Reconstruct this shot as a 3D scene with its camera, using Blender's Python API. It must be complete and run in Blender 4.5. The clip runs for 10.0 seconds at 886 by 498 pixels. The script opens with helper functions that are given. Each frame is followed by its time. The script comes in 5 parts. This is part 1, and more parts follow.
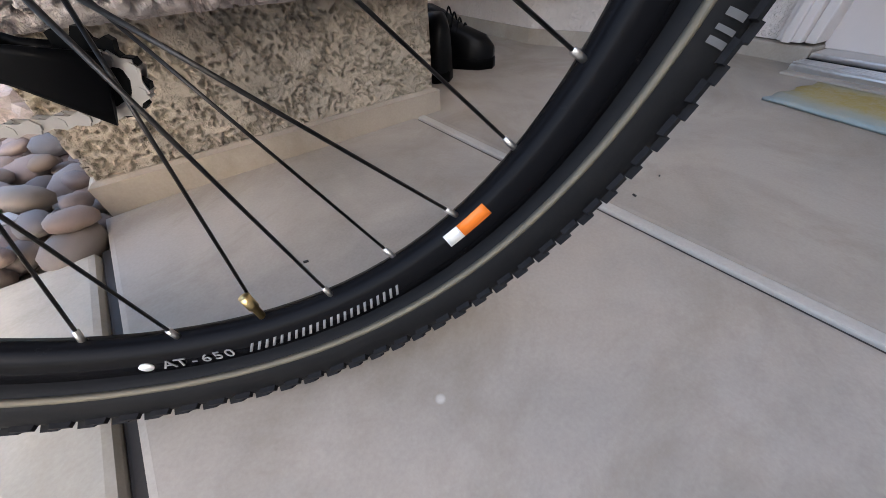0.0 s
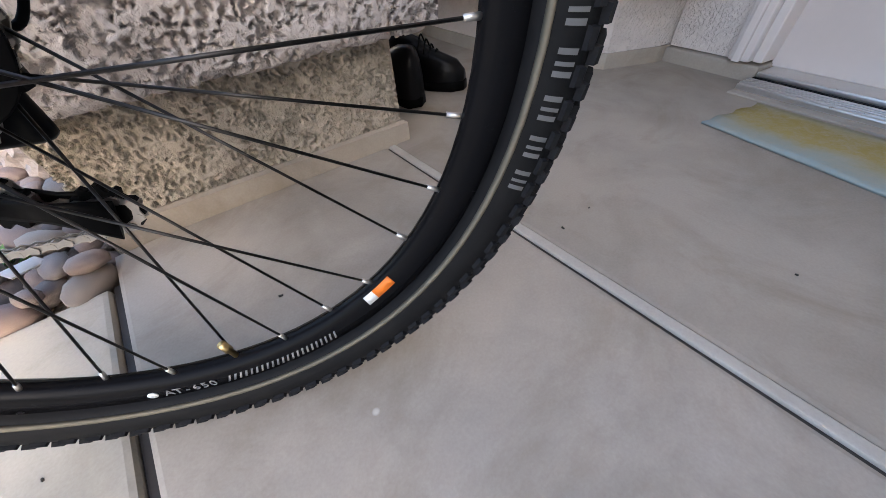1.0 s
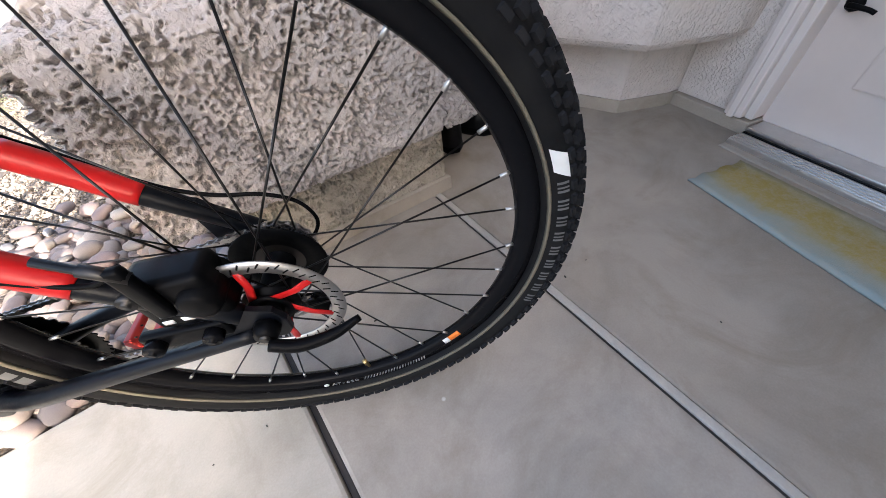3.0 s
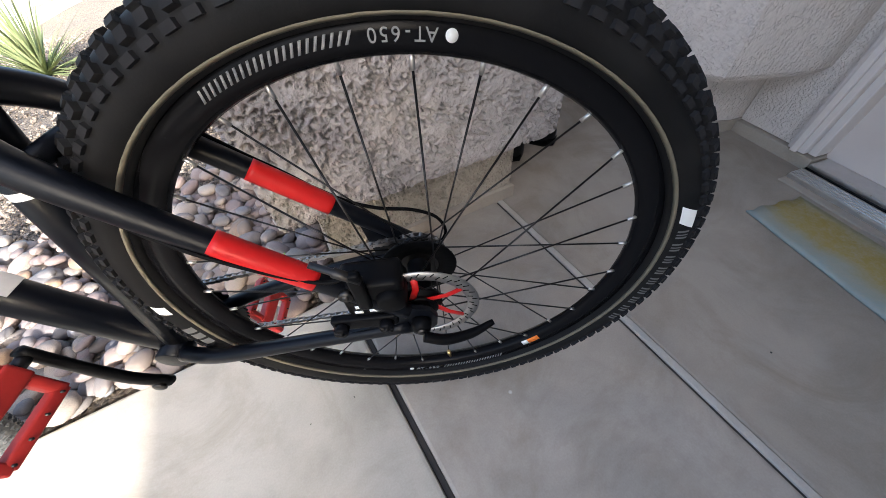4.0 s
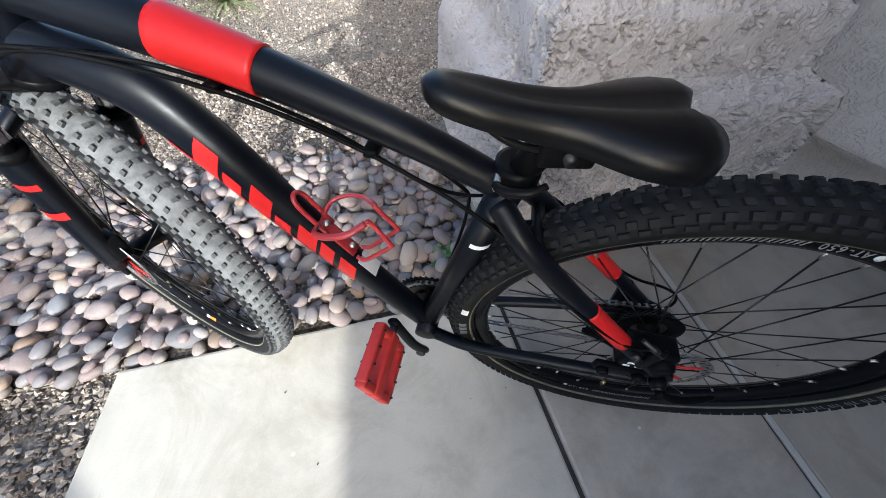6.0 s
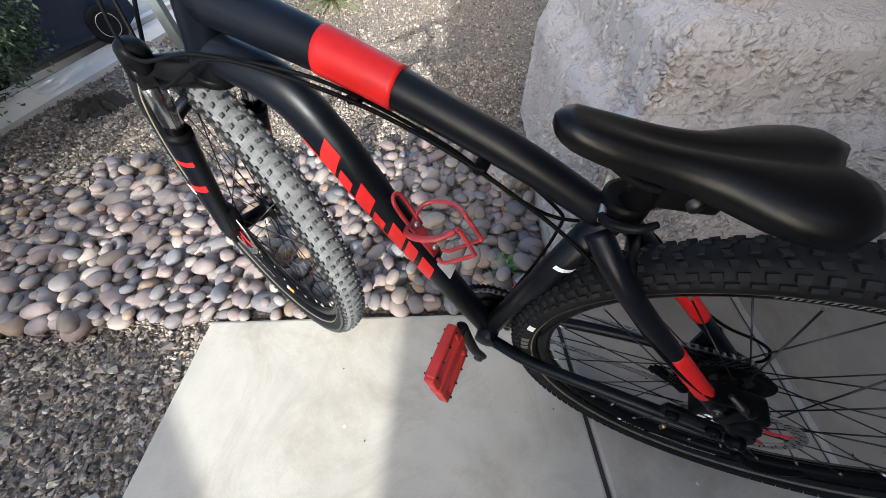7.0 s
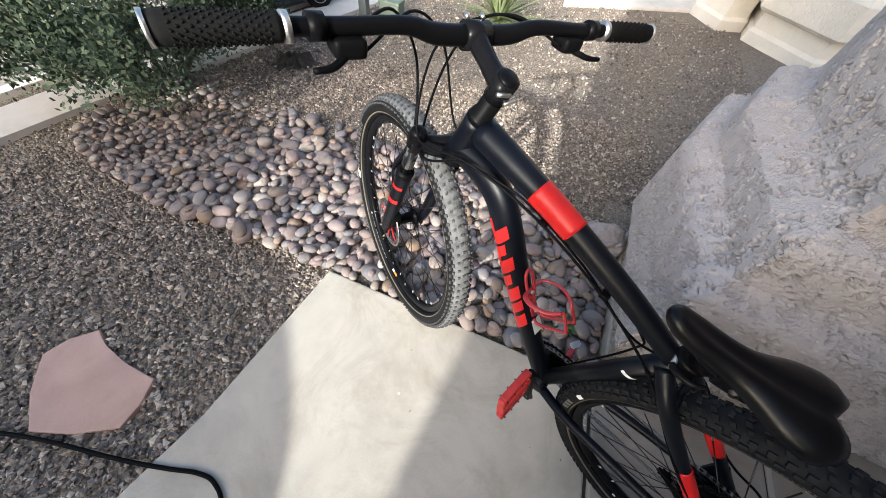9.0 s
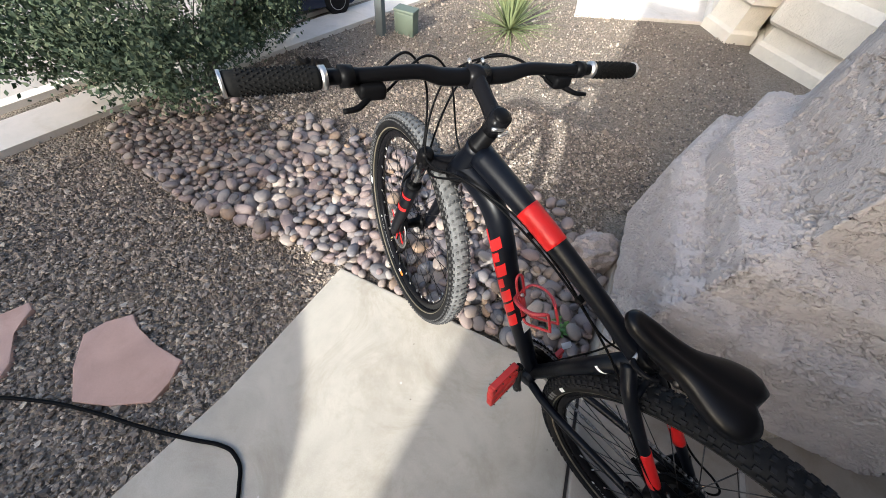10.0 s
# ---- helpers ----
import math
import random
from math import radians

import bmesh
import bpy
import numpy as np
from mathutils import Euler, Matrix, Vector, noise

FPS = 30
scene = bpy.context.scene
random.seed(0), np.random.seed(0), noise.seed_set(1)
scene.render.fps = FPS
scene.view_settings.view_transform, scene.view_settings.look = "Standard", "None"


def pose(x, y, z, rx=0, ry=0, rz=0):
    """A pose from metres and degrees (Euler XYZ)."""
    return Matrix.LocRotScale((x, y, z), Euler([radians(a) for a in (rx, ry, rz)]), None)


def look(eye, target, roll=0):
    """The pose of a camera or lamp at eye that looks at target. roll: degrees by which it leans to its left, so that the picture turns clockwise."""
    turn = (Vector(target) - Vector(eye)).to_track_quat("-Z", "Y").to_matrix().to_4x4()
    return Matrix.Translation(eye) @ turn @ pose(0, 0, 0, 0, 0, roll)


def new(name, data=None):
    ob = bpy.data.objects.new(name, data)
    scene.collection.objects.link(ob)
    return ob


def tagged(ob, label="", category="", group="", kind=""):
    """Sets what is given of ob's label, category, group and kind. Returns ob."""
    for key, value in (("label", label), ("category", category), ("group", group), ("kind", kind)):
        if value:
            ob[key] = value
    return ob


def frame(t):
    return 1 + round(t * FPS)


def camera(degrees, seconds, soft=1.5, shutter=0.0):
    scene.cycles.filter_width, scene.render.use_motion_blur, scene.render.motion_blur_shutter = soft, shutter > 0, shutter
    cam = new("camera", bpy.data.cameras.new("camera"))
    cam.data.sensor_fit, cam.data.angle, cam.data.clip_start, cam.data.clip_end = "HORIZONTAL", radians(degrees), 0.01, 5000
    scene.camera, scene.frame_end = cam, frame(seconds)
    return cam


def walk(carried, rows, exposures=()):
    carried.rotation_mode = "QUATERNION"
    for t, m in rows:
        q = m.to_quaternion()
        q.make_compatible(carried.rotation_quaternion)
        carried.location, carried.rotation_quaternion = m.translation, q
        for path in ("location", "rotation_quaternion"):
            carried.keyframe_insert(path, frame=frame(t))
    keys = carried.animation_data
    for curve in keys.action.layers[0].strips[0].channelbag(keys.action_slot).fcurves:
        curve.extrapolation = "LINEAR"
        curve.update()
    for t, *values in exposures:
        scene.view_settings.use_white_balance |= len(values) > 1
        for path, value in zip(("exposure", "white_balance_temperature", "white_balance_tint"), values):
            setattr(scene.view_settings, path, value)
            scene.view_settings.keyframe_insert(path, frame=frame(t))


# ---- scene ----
cam = camera(108.0, 10.0, soft=0.8)
PATH = [
    (0, (1.580, -0.666, 0.284), (2.038, -0.101, -0.403), -3.5),
    (0.5, (1.610, -0.703, 0.330), (2.061, -0.140, -0.362), -4.8),
    (1, (1.634, -0.735, 0.382), (2.071, -0.177, -0.323), -5.5),
    (1.5, (1.643, -0.754, 0.446), (2.067, -0.201, -0.271), -6.2),
    (2, (1.640, -0.766, 0.503), (2.053, -0.214, -0.222), -6.7),
    (3.5, (1.512, -0.768, 0.726), (1.842, -0.197, -0.026), -8.2),
    (4, (1.441, -0.702, 0.758), (1.748, -0.132, -0.003), -5.8),
    (4.5, (1.343, -0.628, 0.813), (1.577, -0.061, 0.023), -4.1),
    (5, (1.244, -0.580, 0.845), (1.439, -0.003, 0.052), -1.1),
    (5.5, (1.154, -0.550, 0.913), (1.350, 0.001, 0.102), 1.9),
    (7, (1.061, -0.523, 0.967), (1.085, 0.062, 0.156), -2.4),
    (7.5, (0.995, -0.528, 1.021), (0.923, 0.037, 0.200), -1.5),
    (8, (0.939, -0.571, 1.079), (0.837, 0.006, 0.269), 4.5),
    (8.5, (0.918, -0.581, 1.145), (0.798, -0.012, 0.331), 7.0),
    (9, (0.902, -0.581, 1.195), (0.779, -0.017, 0.378), 8.8),
    (9.5, (0.902, -0.588, 1.260), (0.777, -0.028, 0.440), 9.1),
    (10, (0.920, -0.622, 1.284), (0.780, -0.066, 0.465), 9.3),
]
walk(cam, [(t, look(e, g, r)) for t, e, g, r in PATH],
     exposures=[(0, 2.95, 6050, 11), (2.2, 2.9, 6050, 11), (3.5, 2.65, 6000, 10), (4.5, 2.15, 5600, 7), (5.5, 1.8, 5350, 5), (7, 1.56, 5550, 5), (8, 1.52, 5700, 6), (10, 1.48, 5800, 7)])

# ---- light ----
SUN_DIR = Vector((0.14, 1.0, -0.44)).normalized()      # the way the light travels
world = bpy.data.worlds.new("sky")
scene.world = world
world.use_nodes = True
wn = world.node_tree.nodes
sky = wn.new("ShaderNodeTexSky")
sky.sky_type = "NISHITA"
sky.sun_disc = False
sky.dust_density = 6.0
sky.ozone_density = 0.5
sky.sun_elevation = math.asin(-SUN_DIR.z)
sky.sun_rotation = math.atan2(-SUN_DIR.x, -SUN_DIR.y)
wn["Background"].inputs["Strength"].default_value = 0.15
world.node_tree.links.new(sky.outputs[0], wn["Background"].inputs["Color"])
sun_data = bpy.data.lights.new("sun", "SUN")
sun_data.energy, sun_data.angle, sun_data.color = 3.2, radians(0.6), (1.0, 0.93, 0.82)
sun = new("sun", sun_data)
sun.matrix_world = look((0, -6, 5), Vector((0, -6, 5)) + SUN_DIR)


# ---- materials ----
class Mat:
    """A principled material with small helpers for its node graph."""

    def __init__(self, name, color=(0.5, 0.5, 0.5), rough=0.6, metal=0.0):
        self.m = bpy.data.materials.new(name)
        self.m.use_nodes = True
        self.t = self.m.node_tree
        self.b = self.t.nodes["Principled BSDF"]
        self.b.inputs["Base Color"].default_value = (*color, 1)
        self.b.inputs["Roughness"].default_value = rough
        self.b.inputs["Metallic"].default_value = metal
        if metal == 0 and max(color) < 0.03:
            self.b.inputs["Specular IOR Level"].default_value = 0.06
        self.co = None

    def node(self, kind, **values):
        n = self.t.nodes.new(kind)
        for k, v in values.items():
            n.inputs[k.replace("_", " ")].default_value = v
        return n

    def link(self, a, b):
        self.t.links.new(a, b)

    def coord(self):
        if self.co is None:
            self.co = self.t.nodes.new("ShaderNodeTexCoord").outputs["Object"]
        return self.co

    def noise(self, scale, detail=4.0, rough=0.6, distortion=0.0):
        n = self.node("ShaderNodeTexNoise", Scale=scale, Detail=detail, Roughness=rough, Distortion=distortion)
        self.link(self.coord(), n.inputs["Vector"])
        return n.outputs["Fac"]

    def voronoi(self, scale, feature="F1"):
        n = self.t.nodes.new("ShaderNodeTexVoronoi")
        n.feature = feature
        n.inputs["Scale"].default_value = scale
        self.link(self.coord(), n.inputs["Vector"])
        return n

    def ramp(self, fac, stops):
        n = self.t.nodes.new("ShaderNodeValToRGB")
        e = n.color_ramp.elements
        while len(e) < len(stops):
            e.new(0.5)
        for el, (p, c) in zip(e, stops):
            el.position = p
            el.color = (*c, 1) if len(c) == 3 else c
        self.link(fac, n.inputs["Fac"])
        return n.outputs["Color"]

    def mix(self, fac, a, b, mode="MIX"):
        n = self.t.nodes.new("ShaderNodeMix")
        n.data_type = "RGBA"
        n.blend_type = mode
        for sock, v in ((n.inputs[0], fac), (n.inputs[6], a), (n.inputs[7], b)):
            if hasattr(v, "is_linked"):
                self.link(v, sock)
            elif isinstance(v, (int, float)):
                sock.default_value = v
            else:
                sock.default_value = (*v, 1)
        return n.outputs[2]

    def math(self, op, a, b):
        n = self.t.nodes.new("ShaderNodeMath")
        n.operation = op
        for sock, v in ((n.inputs[0], a), (n.inputs[1], b)):
            if hasattr(v, "is_linked"):
                self.link(v, sock)
            else:
                sock.default_value = v
        return n.outputs[0]

    def color(self, c):
        self.link(c, self.b.inputs["Base Color"])

    def rough(self, fac, lo, hi):
        n = self.node("ShaderNodeMapRange")
        n.inputs["To Min"].default_value, n.inputs["To Max"].default_value = lo, hi
        self.link(fac, n.inputs["Value"])
        self.link(n.outputs[0], self.b.inputs["Roughness"])

    def bump(self, h, strength=0.5, distance=0.01):
        n = self.node("ShaderNodeBump", Strength=strength, Distance=distance)
        self.link(h, n.inputs["Height"])
        last = self.b.inputs["Normal"]
        if last.is_linked:
            self.link(last.links[0].from_socket, n.inputs["Normal"])
        self.link(n.outputs[0], last)


def concrete_material(name, light, dark):
    m = Mat(name, rough=0.75)
    big = m.noise(1.3, 6, 0.62)
    mid = m.noise(9, 5, 0.65, 0.6)
    fine = m.noise(260, 2, 0.6)
    c = m.ramp(m.mix(0.45, big, m.noise(4.2, 5, 0.6, 0.8)), [(0.41, dark), (0.58, light)])
    c = m.mix(m.ramp(mid, [(0.36, (0, 0, 0)), (0.75, (0.42, 0.42, 0.42))]), c, tuple(v * 1.13 for v in light))
    c = m.mix(0.11, c, m.ramp(fine, [(0.3, tuple(v * 0.62 for v in dark)), (0.7, tuple(min(1, v * 1.2) for v in light))]))
    spots = m.voronoi(5.5)
    c = m.mix(m.ramp(spots.outputs["Distance"], [(0.018, (0.7, 0.7, 0.7)), (0.03, (0, 0, 0))]), c, (0.75, 0.73, 0.70))
    stain = m.ramp(m.noise(3.1, 7, 0.72, 1.2), [(0.5, (0, 0, 0)), (0.68, (0.5, 0.5, 0.5))])
    c = m.mix(stain, c, tuple(v * k for v, k in zip(dark, (0.86, 0.80, 0.70))))
    m.color(c)
    m.rough(mid, 0.5, 0.85)
    m.bump(fine, 0.12, 0.001)
    m.bump(mid, 0.12, 0.004)
    return m.m


def stucco_material(name, light, dark, scale=55.0, deep=0.006):
    """Skip-trowelled stucco: ragged flat islands over grainy hollows."""
    m = Mat(name, rough=0.93)
    big = m.noise(2.2, 4, 0.6)
    worm = m.noise(scale, 2.5, 0.5, 0.1)
    lip = m.ramp(worm, [(0.36, (0.1, 0.1, 0.1)), (0.58, (0.95, 0.95, 0.95))])
    coarse = m.ramp(m.noise(scale * 0.2, 3, 0.55), [(0.34, (0.2, 0.2, 0.2)), (0.52, (1, 1, 1))])
    lips = m.mix(coarse, (0.9, 0.9, 0.9), lip)
    lips = m.mix(0.22, lips, m.noise(scale * 2.6, 3, 0.6))
    grain = m.noise(scale * 9, 2, 0.7)
    c = m.ramp(big, [(0.3, dark), (0.72, light)])
    c = m.mix(m.ramp(m.noise(scale * 0.12, 5, 0.7, 0.5), [(0.45, (0, 0, 0)), (0.75, (0.45, 0.45, 0.45))]), c, tuple(v * 0.82 for v in dark))
    m.color(c)
    m.bump(lips, 1.0, deep)
    m.bump(grain, 0.25, 0.0008)
    return m.m


def paint_material(name, color, rough=0.4, grain=0.04, scale=40):
    m = Mat(name, color, rough)
    n = m.noise(scale, 5, 0.65)
    m.color(m.mix(n, tuple(v * (1 - grain * 4) for v in color), tuple(min(1, v * (1 + grain * 3)) for v in color)))
    m.rough(m.noise(scale * 2.4, 4, 0.7), max(0.03, rough - 0.13), min(1, rough + 0.14))
    m.bump(m.noise(scale * 12, 2, 0.6), 0.06, 0.0006)
    return m.m


def metal_material(name, color, rough=0.3):
    m = Mat(name, color, rough, 1.0)
    n = m.noise(70, 5, 0.7)
    m.color(m.mix(n, tuple(v * 0.7 for v in color), color))
    m.rough(n, rough - 0.1, rough + 0.2)
    return m.m


def rubber_material():
    m = Mat("tyre_rubber", (0.012, 0.012, 0.013), 0.72)
    dust = m.noise(26, 5, 0.7)
    m.color(m.mix(m.ramp(dust, [(0.42, (0, 0, 0)), (0.78, (0.4, 0.4, 0.4))]), (0.0025, 0.0026, 0.0032), (0.022, 0.021, 0.020)))
    m.rough(dust, 0.5, 0.9)
    m.bump(m.noise(420, 2, 0.6), 0.15, 0.0008)
    return m.m


def dusty_rubber_material():
    """Tread worn grey by dust from dry gravel."""
    m = Mat("dusty_tread", rough=0.9)
    dust = m.noise(45, 5, 0.7)
    m.color(m.ramp(dust, [(0.3, (0.06, 0.06, 0.06)), (0.7, (0.16, 0.16, 0.158))]))
    m.bump(m.noise(420, 2, 0.6), 0.2, 0.0008)
    return m.m


def stone_material(name, ramp, scale=38, by_island=False):
    m = Mat(name, rough=0.7)
    if by_island:
        r = m.t.nodes.new("ShaderNodeNewGeometry").outputs["Random Per Island"]
    else:
        r = m.t.nodes.new("ShaderNodeObjectInfo").outputs["Random"]
    base = m.ramp(r, ramp)
    n = m.noise(scale, 6, 0.7)
    c = m.mix(m.ramp(n, [(0.35, (0, 0, 0)), (0.7, (0.6, 0.6, 0.6))]), base, (0.52, 0.48, 0.44), "MIX")
    c = m.mix(0.22, base, c)
    c = m.mix(m.ramp(m.noise(scale * 9, 2, 0.7), [(0.35, (0.3, 0.3, 0.3)), (0.55, (0, 0, 0))]), c, (0.1, 0.085, 0.075))
    m.color(c)
    m.rough(n, 0.55, 0.85)
    m.bump(m.noise(scale * 6, 3, 0.7), 0.25, 0.0015)
    return m.m


def gravel_ground_material():
    m = Mat("gravel_bed", rough=0.95)
    v = m.voronoi(85)
    c = m.ramp(m.noise(120, 3, 0.7), [(0.3, (0.06, 0.05, 0.04)), (0.7, (0.24, 0.205, 0.165))])
    hsv = m.mix(0.55, c, m.ramp(v.outputs["Color"], [(0.1, (0.14, 0.12, 0.1)), (0.5, (0.3, 0.25, 0.2)), (0.95, (0.46, 0.4, 0.33))]))
    big = m.ramp(m.noise(0.9, 4, 0.6), [(0.3, (0.8, 0.8, 0.8)), (0.7, (1.15, 1.1, 1.0))])
    m.color(m.mix(1.0, hsv, big, "MULTIPLY"))
    m.bump(v.outputs["Distance"], 0.9, -0.012)
    return m.m


PEBBLES = [(0.0, (0.170, 0.118, 0.108)), (0.14, (0.250, 0.195, 0.175)), (0.26, (0.115, 0.108, 0.112)), (0.38, (0.300, 0.240, 0.195)), (0.48, (0.190, 0.132, 0.125)),
           (0.58, (0.150, 0.150, 0.160)), (0.68, (0.255, 0.180, 0.155)), (0.78, (0.370, 0.315, 0.265)), (0.86, (0.215, 0.190, 0.185)), (0.93, (0.250, 0.160, 0.095)), (1.0, (0.085, 0.082, 0.088))]
GRAVEL = [(0.0, (0.045, 0.034, 0.027)), (0.2, (0.16, 0.12, 0.09)), (0.4, (0.34, 0.265, 0.195)), (0.58, (0.10, 0.082, 0.068)), (0.76, (0.28, 0.225, 0.175)), (0.9, (0.46, 0.375, 0.285)), (1.0, (0.58, 0.50, 0.40))]

# Porch slabs: the walk's concrete in darker tones that carry the porch shade.
porch_concrete_shaded = concrete_material("porch_concrete_shaded", (0.43, 0.378, 0.32), (0.29, 0.252, 0.21))
door_concrete_shaded = concrete_material("door_concrete_shaded", (0.365, 0.318, 0.265), (0.245, 0.21, 0.172))
concrete = concrete_material("concrete", (0.48, 0.436, 0.362), (0.34, 0.305, 0.25))
joint_pale = concrete_material("joint_pale", (0.50, 0.462, 0.41), (0.40, 0.365, 0.32))
joint_dark = concrete_material("joint_felt", (0.05, 0.043, 0.038), (0.02, 0.017, 0.015))
walk_concrete = concrete_material("sidewalk_concrete", (0.66, 0.60, 0.54), (0.54, 0.505, 0.45))
asphalt = concrete_material("asphalt", (0.36, 0.325, 0.29), (0.27, 0.245, 0.22))
stucco = stucco_material("stucco", (0.53, 0.48, 0.45), (0.435, 0.392, 0.365), 190, 0.0016)
# Tan plinth stucco, its colour also darkened for shade under the band.
stucco_plinth_shaded = stucco_material("stucco_plinth_shaded", (0.47, 0.415, 0.34), (0.375, 0.325, 0.262), 190, 0.0016)
stucco_fine = stucco_material("stucco_fine", (0.74, 0.66, 0.60), (0.66, 0.595, 0.535), 170, 0.004)
# Stucco of the unseen walls, tinted to warm the porch's bounced light.
stucco_unseen = stucco_material("stucco_unseen", (0.60, 0.525, 0.43), (0.53, 0.46, 0.37), 40, 0.006)
stucco_garage = stucco_material("stucco_garage", (0.80, 0.745, 0.65), (0.72, 0.665, 0.57), 60, 0.003)
curb_mat = concrete_material("curb_concrete", (0.42, 0.365, 0.3), (0.29, 0.25, 0.205))
gravel_bed = gravel_ground_material()
gravel_stone = stone_material("gravel_stone", GRAVEL, 60, True)
pebble_mat = stone_material("river_pebble", PEBBLES, 38)
pebble_joined = stone_material("river_pebble_joined", PEBBLES, 38, True)
boulder_mat = stone_material("boulder", [(0.0, (0.36, 0.3, 0.27)), (1.0, (0.34, 0.285, 0.255))], 14)
flag_mat = concrete_material("flagstone_red", (0.48, 0.315, 0.255), (0.375, 0.24, 0.195))
# Black paint with a blue tint that stands for the sky's sheen.
frame_black = paint_material("frame_black", (0.0022, 0.0030, 0.0055), 0.36, 0.03)
frame_red = paint_material("frame_red", (0.48, 0.011, 0.011), 0.36, 0.03)
cage_red = paint_material("cage_red", (0.31, 0.02, 0.025), 0.35, 0.04)
pedal_red = paint_material("pedal_red", (0.42, 0.022, 0.018), 0.55, 0.08, 60)
black_plastic = paint_material("black_plastic", (0.003, 0.003, 0.0034), 0.5, 0.06)
black_metal = paint_material("black_metal", (0.0035, 0.0035, 0.004), 0.38, 0.06)
black_gloss = paint_material("black_gloss", (0.006, 0.006, 0.007), 0.22, 0.04)
saddle_mat = paint_material("saddle_cover", (0.0022, 0.0022, 0.003), 0.33, 0.05, 90)
steel = metal_material("steel", (0.62, 0.6, 0.57), 0.34)
rotor_steel = metal_material("rotor_steel", (0.42, 0.41, 0.40), 0.38)
dark_steel = metal_material("dark_steel", (0.06, 0.057, 0.055), 0.4)
brass = metal_material("brass", (0.75, 0.55, 0.25), 0.3)
bead_tan = paint_material("bead_tan", (0.15, 0.13, 0.09), 0.7, 0.06)
chain_steel = metal_material("chain_steel", (0.42, 0.4, 0.38), 0.35)
dark_chrome = metal_material("dark_chrome", (0.32, 0.32, 0.33), 0.12)
rubber = rubber_material()
rubber.node_tree.nodes["Principled BSDF"].inputs["Specular IOR Level"].default_value = 0.22
tread_rubber = dusty_rubber_material()
grip_rubber = paint_material("grip_rubber", (0.01, 0.01, 0.01), 0.8, 0.06)
white_print = paint_material("white_print", (0.78, 0.78, 0.76), 0.5, 0.03)
grey_print = paint_material("grey_print", (0.24, 0.24, 0.24), 0.5, 0.03)
side_print = paint_material("side_print", (0.12, 0.12, 0.12), 0.6, 0.05)
rear_knob = paint_material("rear_knob", (0.019, 0.019, 0.0205), 0.65, 0.12, 90)
tread_knob = paint_material("tread_knob", (0.055, 0.054, 0.053), 0.85, 0.1, 70)
orange_print = paint_material("orange_print", (0.85, 0.2, 0.015), 0.5, 0.03)
silver_label = paint_material("silver_label", (0.55, 0.55, 0.56), 0.4, 0.05)
door_paint = paint_material("door_paint", (0.68, 0.60, 0.55), 0.45, 0.02, 12)
trim_paint = paint_material("trim_paint", (0.72, 0.655, 0.61), 0.5, 0.02, 12)
bark = paint_material("bark", (0.04, 0.034, 0.029), 0.9, 0.13, 28)
frame_black.node_tree.nodes["Principled BSDF"].inputs["Specular IOR Level"].default_value = 0.18
saddle_mat.node_tree.nodes["Principled BSDF"].inputs["Specular IOR Level"].default_value = 0.2
frame_red.node_tree.nodes["Principled BSDF"].inputs["Specular IOR Level"].default_value = 0.25
aluminium = metal_material("aluminium", (0.78, 0.77, 0.76), 0.28)


# ---- mesh tools ----
def mesh_of(name, bm, mat, smooth=True):
    me = bpy.data.meshes.new(name)
    if smooth:
        for f in bm.faces:
            f.smooth = True
    bm.to_mesh(me)
    bm.free()
    me.materials.append(mat)
    return me


def part(name, bm, mat, parent=None, label="", smooth=True):
    ob = new(name, mesh_of(name, bm, mat, smooth))
    if parent is not None:
        ob.parent = parent
    return tagged(ob, label)


def share(name, mesh, parent, m=None, label=""):
    ob = new(name, mesh)
    ob.parent = parent
    if m is not None:
        ob.matrix_basis = m
    return tagged(ob, label)


def thing(name, bm, mat, label, category, group="", kind="", smooth=True):
    return tagged(part(name, bm, mat, None, "", smooth), label, category, group, kind)


def box(lo, hi, bevel=0.0, seg=2, bm=None, m=None):
    bm = bm or bmesh.new()
    lo, hi = Vector(lo), Vector(hi)
    made = bmesh.ops.create_cube(bm, size=1.0)
    vs = made["verts"]
    for v in vs:
        v.co = Vector(((v.co[i] + 0.5) * (hi[i] - lo[i]) + lo[i]) for i in range(3))
    if bevel:
        edges = {e for v in vs for e in v.link_edges}
        out = bmesh.ops.bevel(bm, geom=list(edges), offset=bevel, segments=seg, affect="EDGES", profile=0.6)
        vs = list({v for v in vs if v.is_valid} | set(out["verts"]))
    if m is not None:
        for v in vs:
            v.co = m @ v.co
    return bm


def prism(points, z0, z1, bm=None, bevel=0.0):
    """A flat outline (x, y) pulled up from z0 to z1."""
    bm = bm or bmesh.new()
    lo = [bm.verts.new((x, y, z0)) for x, y in points]
    hi = [bm.verts.new((x, y, z1)) for x, y in points]
    n = len(points)
    bm.faces.new(lo[::-1])
    top = bm.faces.new(hi)
    for i in range(n):
        bm.faces.new((lo[i], lo[(i + 1) % n], hi[(i + 1) % n], hi[i]))
    if bevel:
        bmesh.ops.bevel(bm, geom=list(top.edges), offset=bevel, segments=2, affect="EDGES", profile=0.6)
    bmesh.ops.recalc_face_normals(bm, faces=bm.faces)
    return bm


def smooth_path(points, steps=6):
    """Catmull-Rom through the points."""
    P = [Vector(p) for p in points]
    P = [2 * P[0] - P[1]] + P + [2 * P[-1] - P[-2]]
    out = []
    for i in range(1, len(P) - 2):
        for k in range(steps):
            t = k / steps
            a, b, c, d = P[i - 1:i + 3]
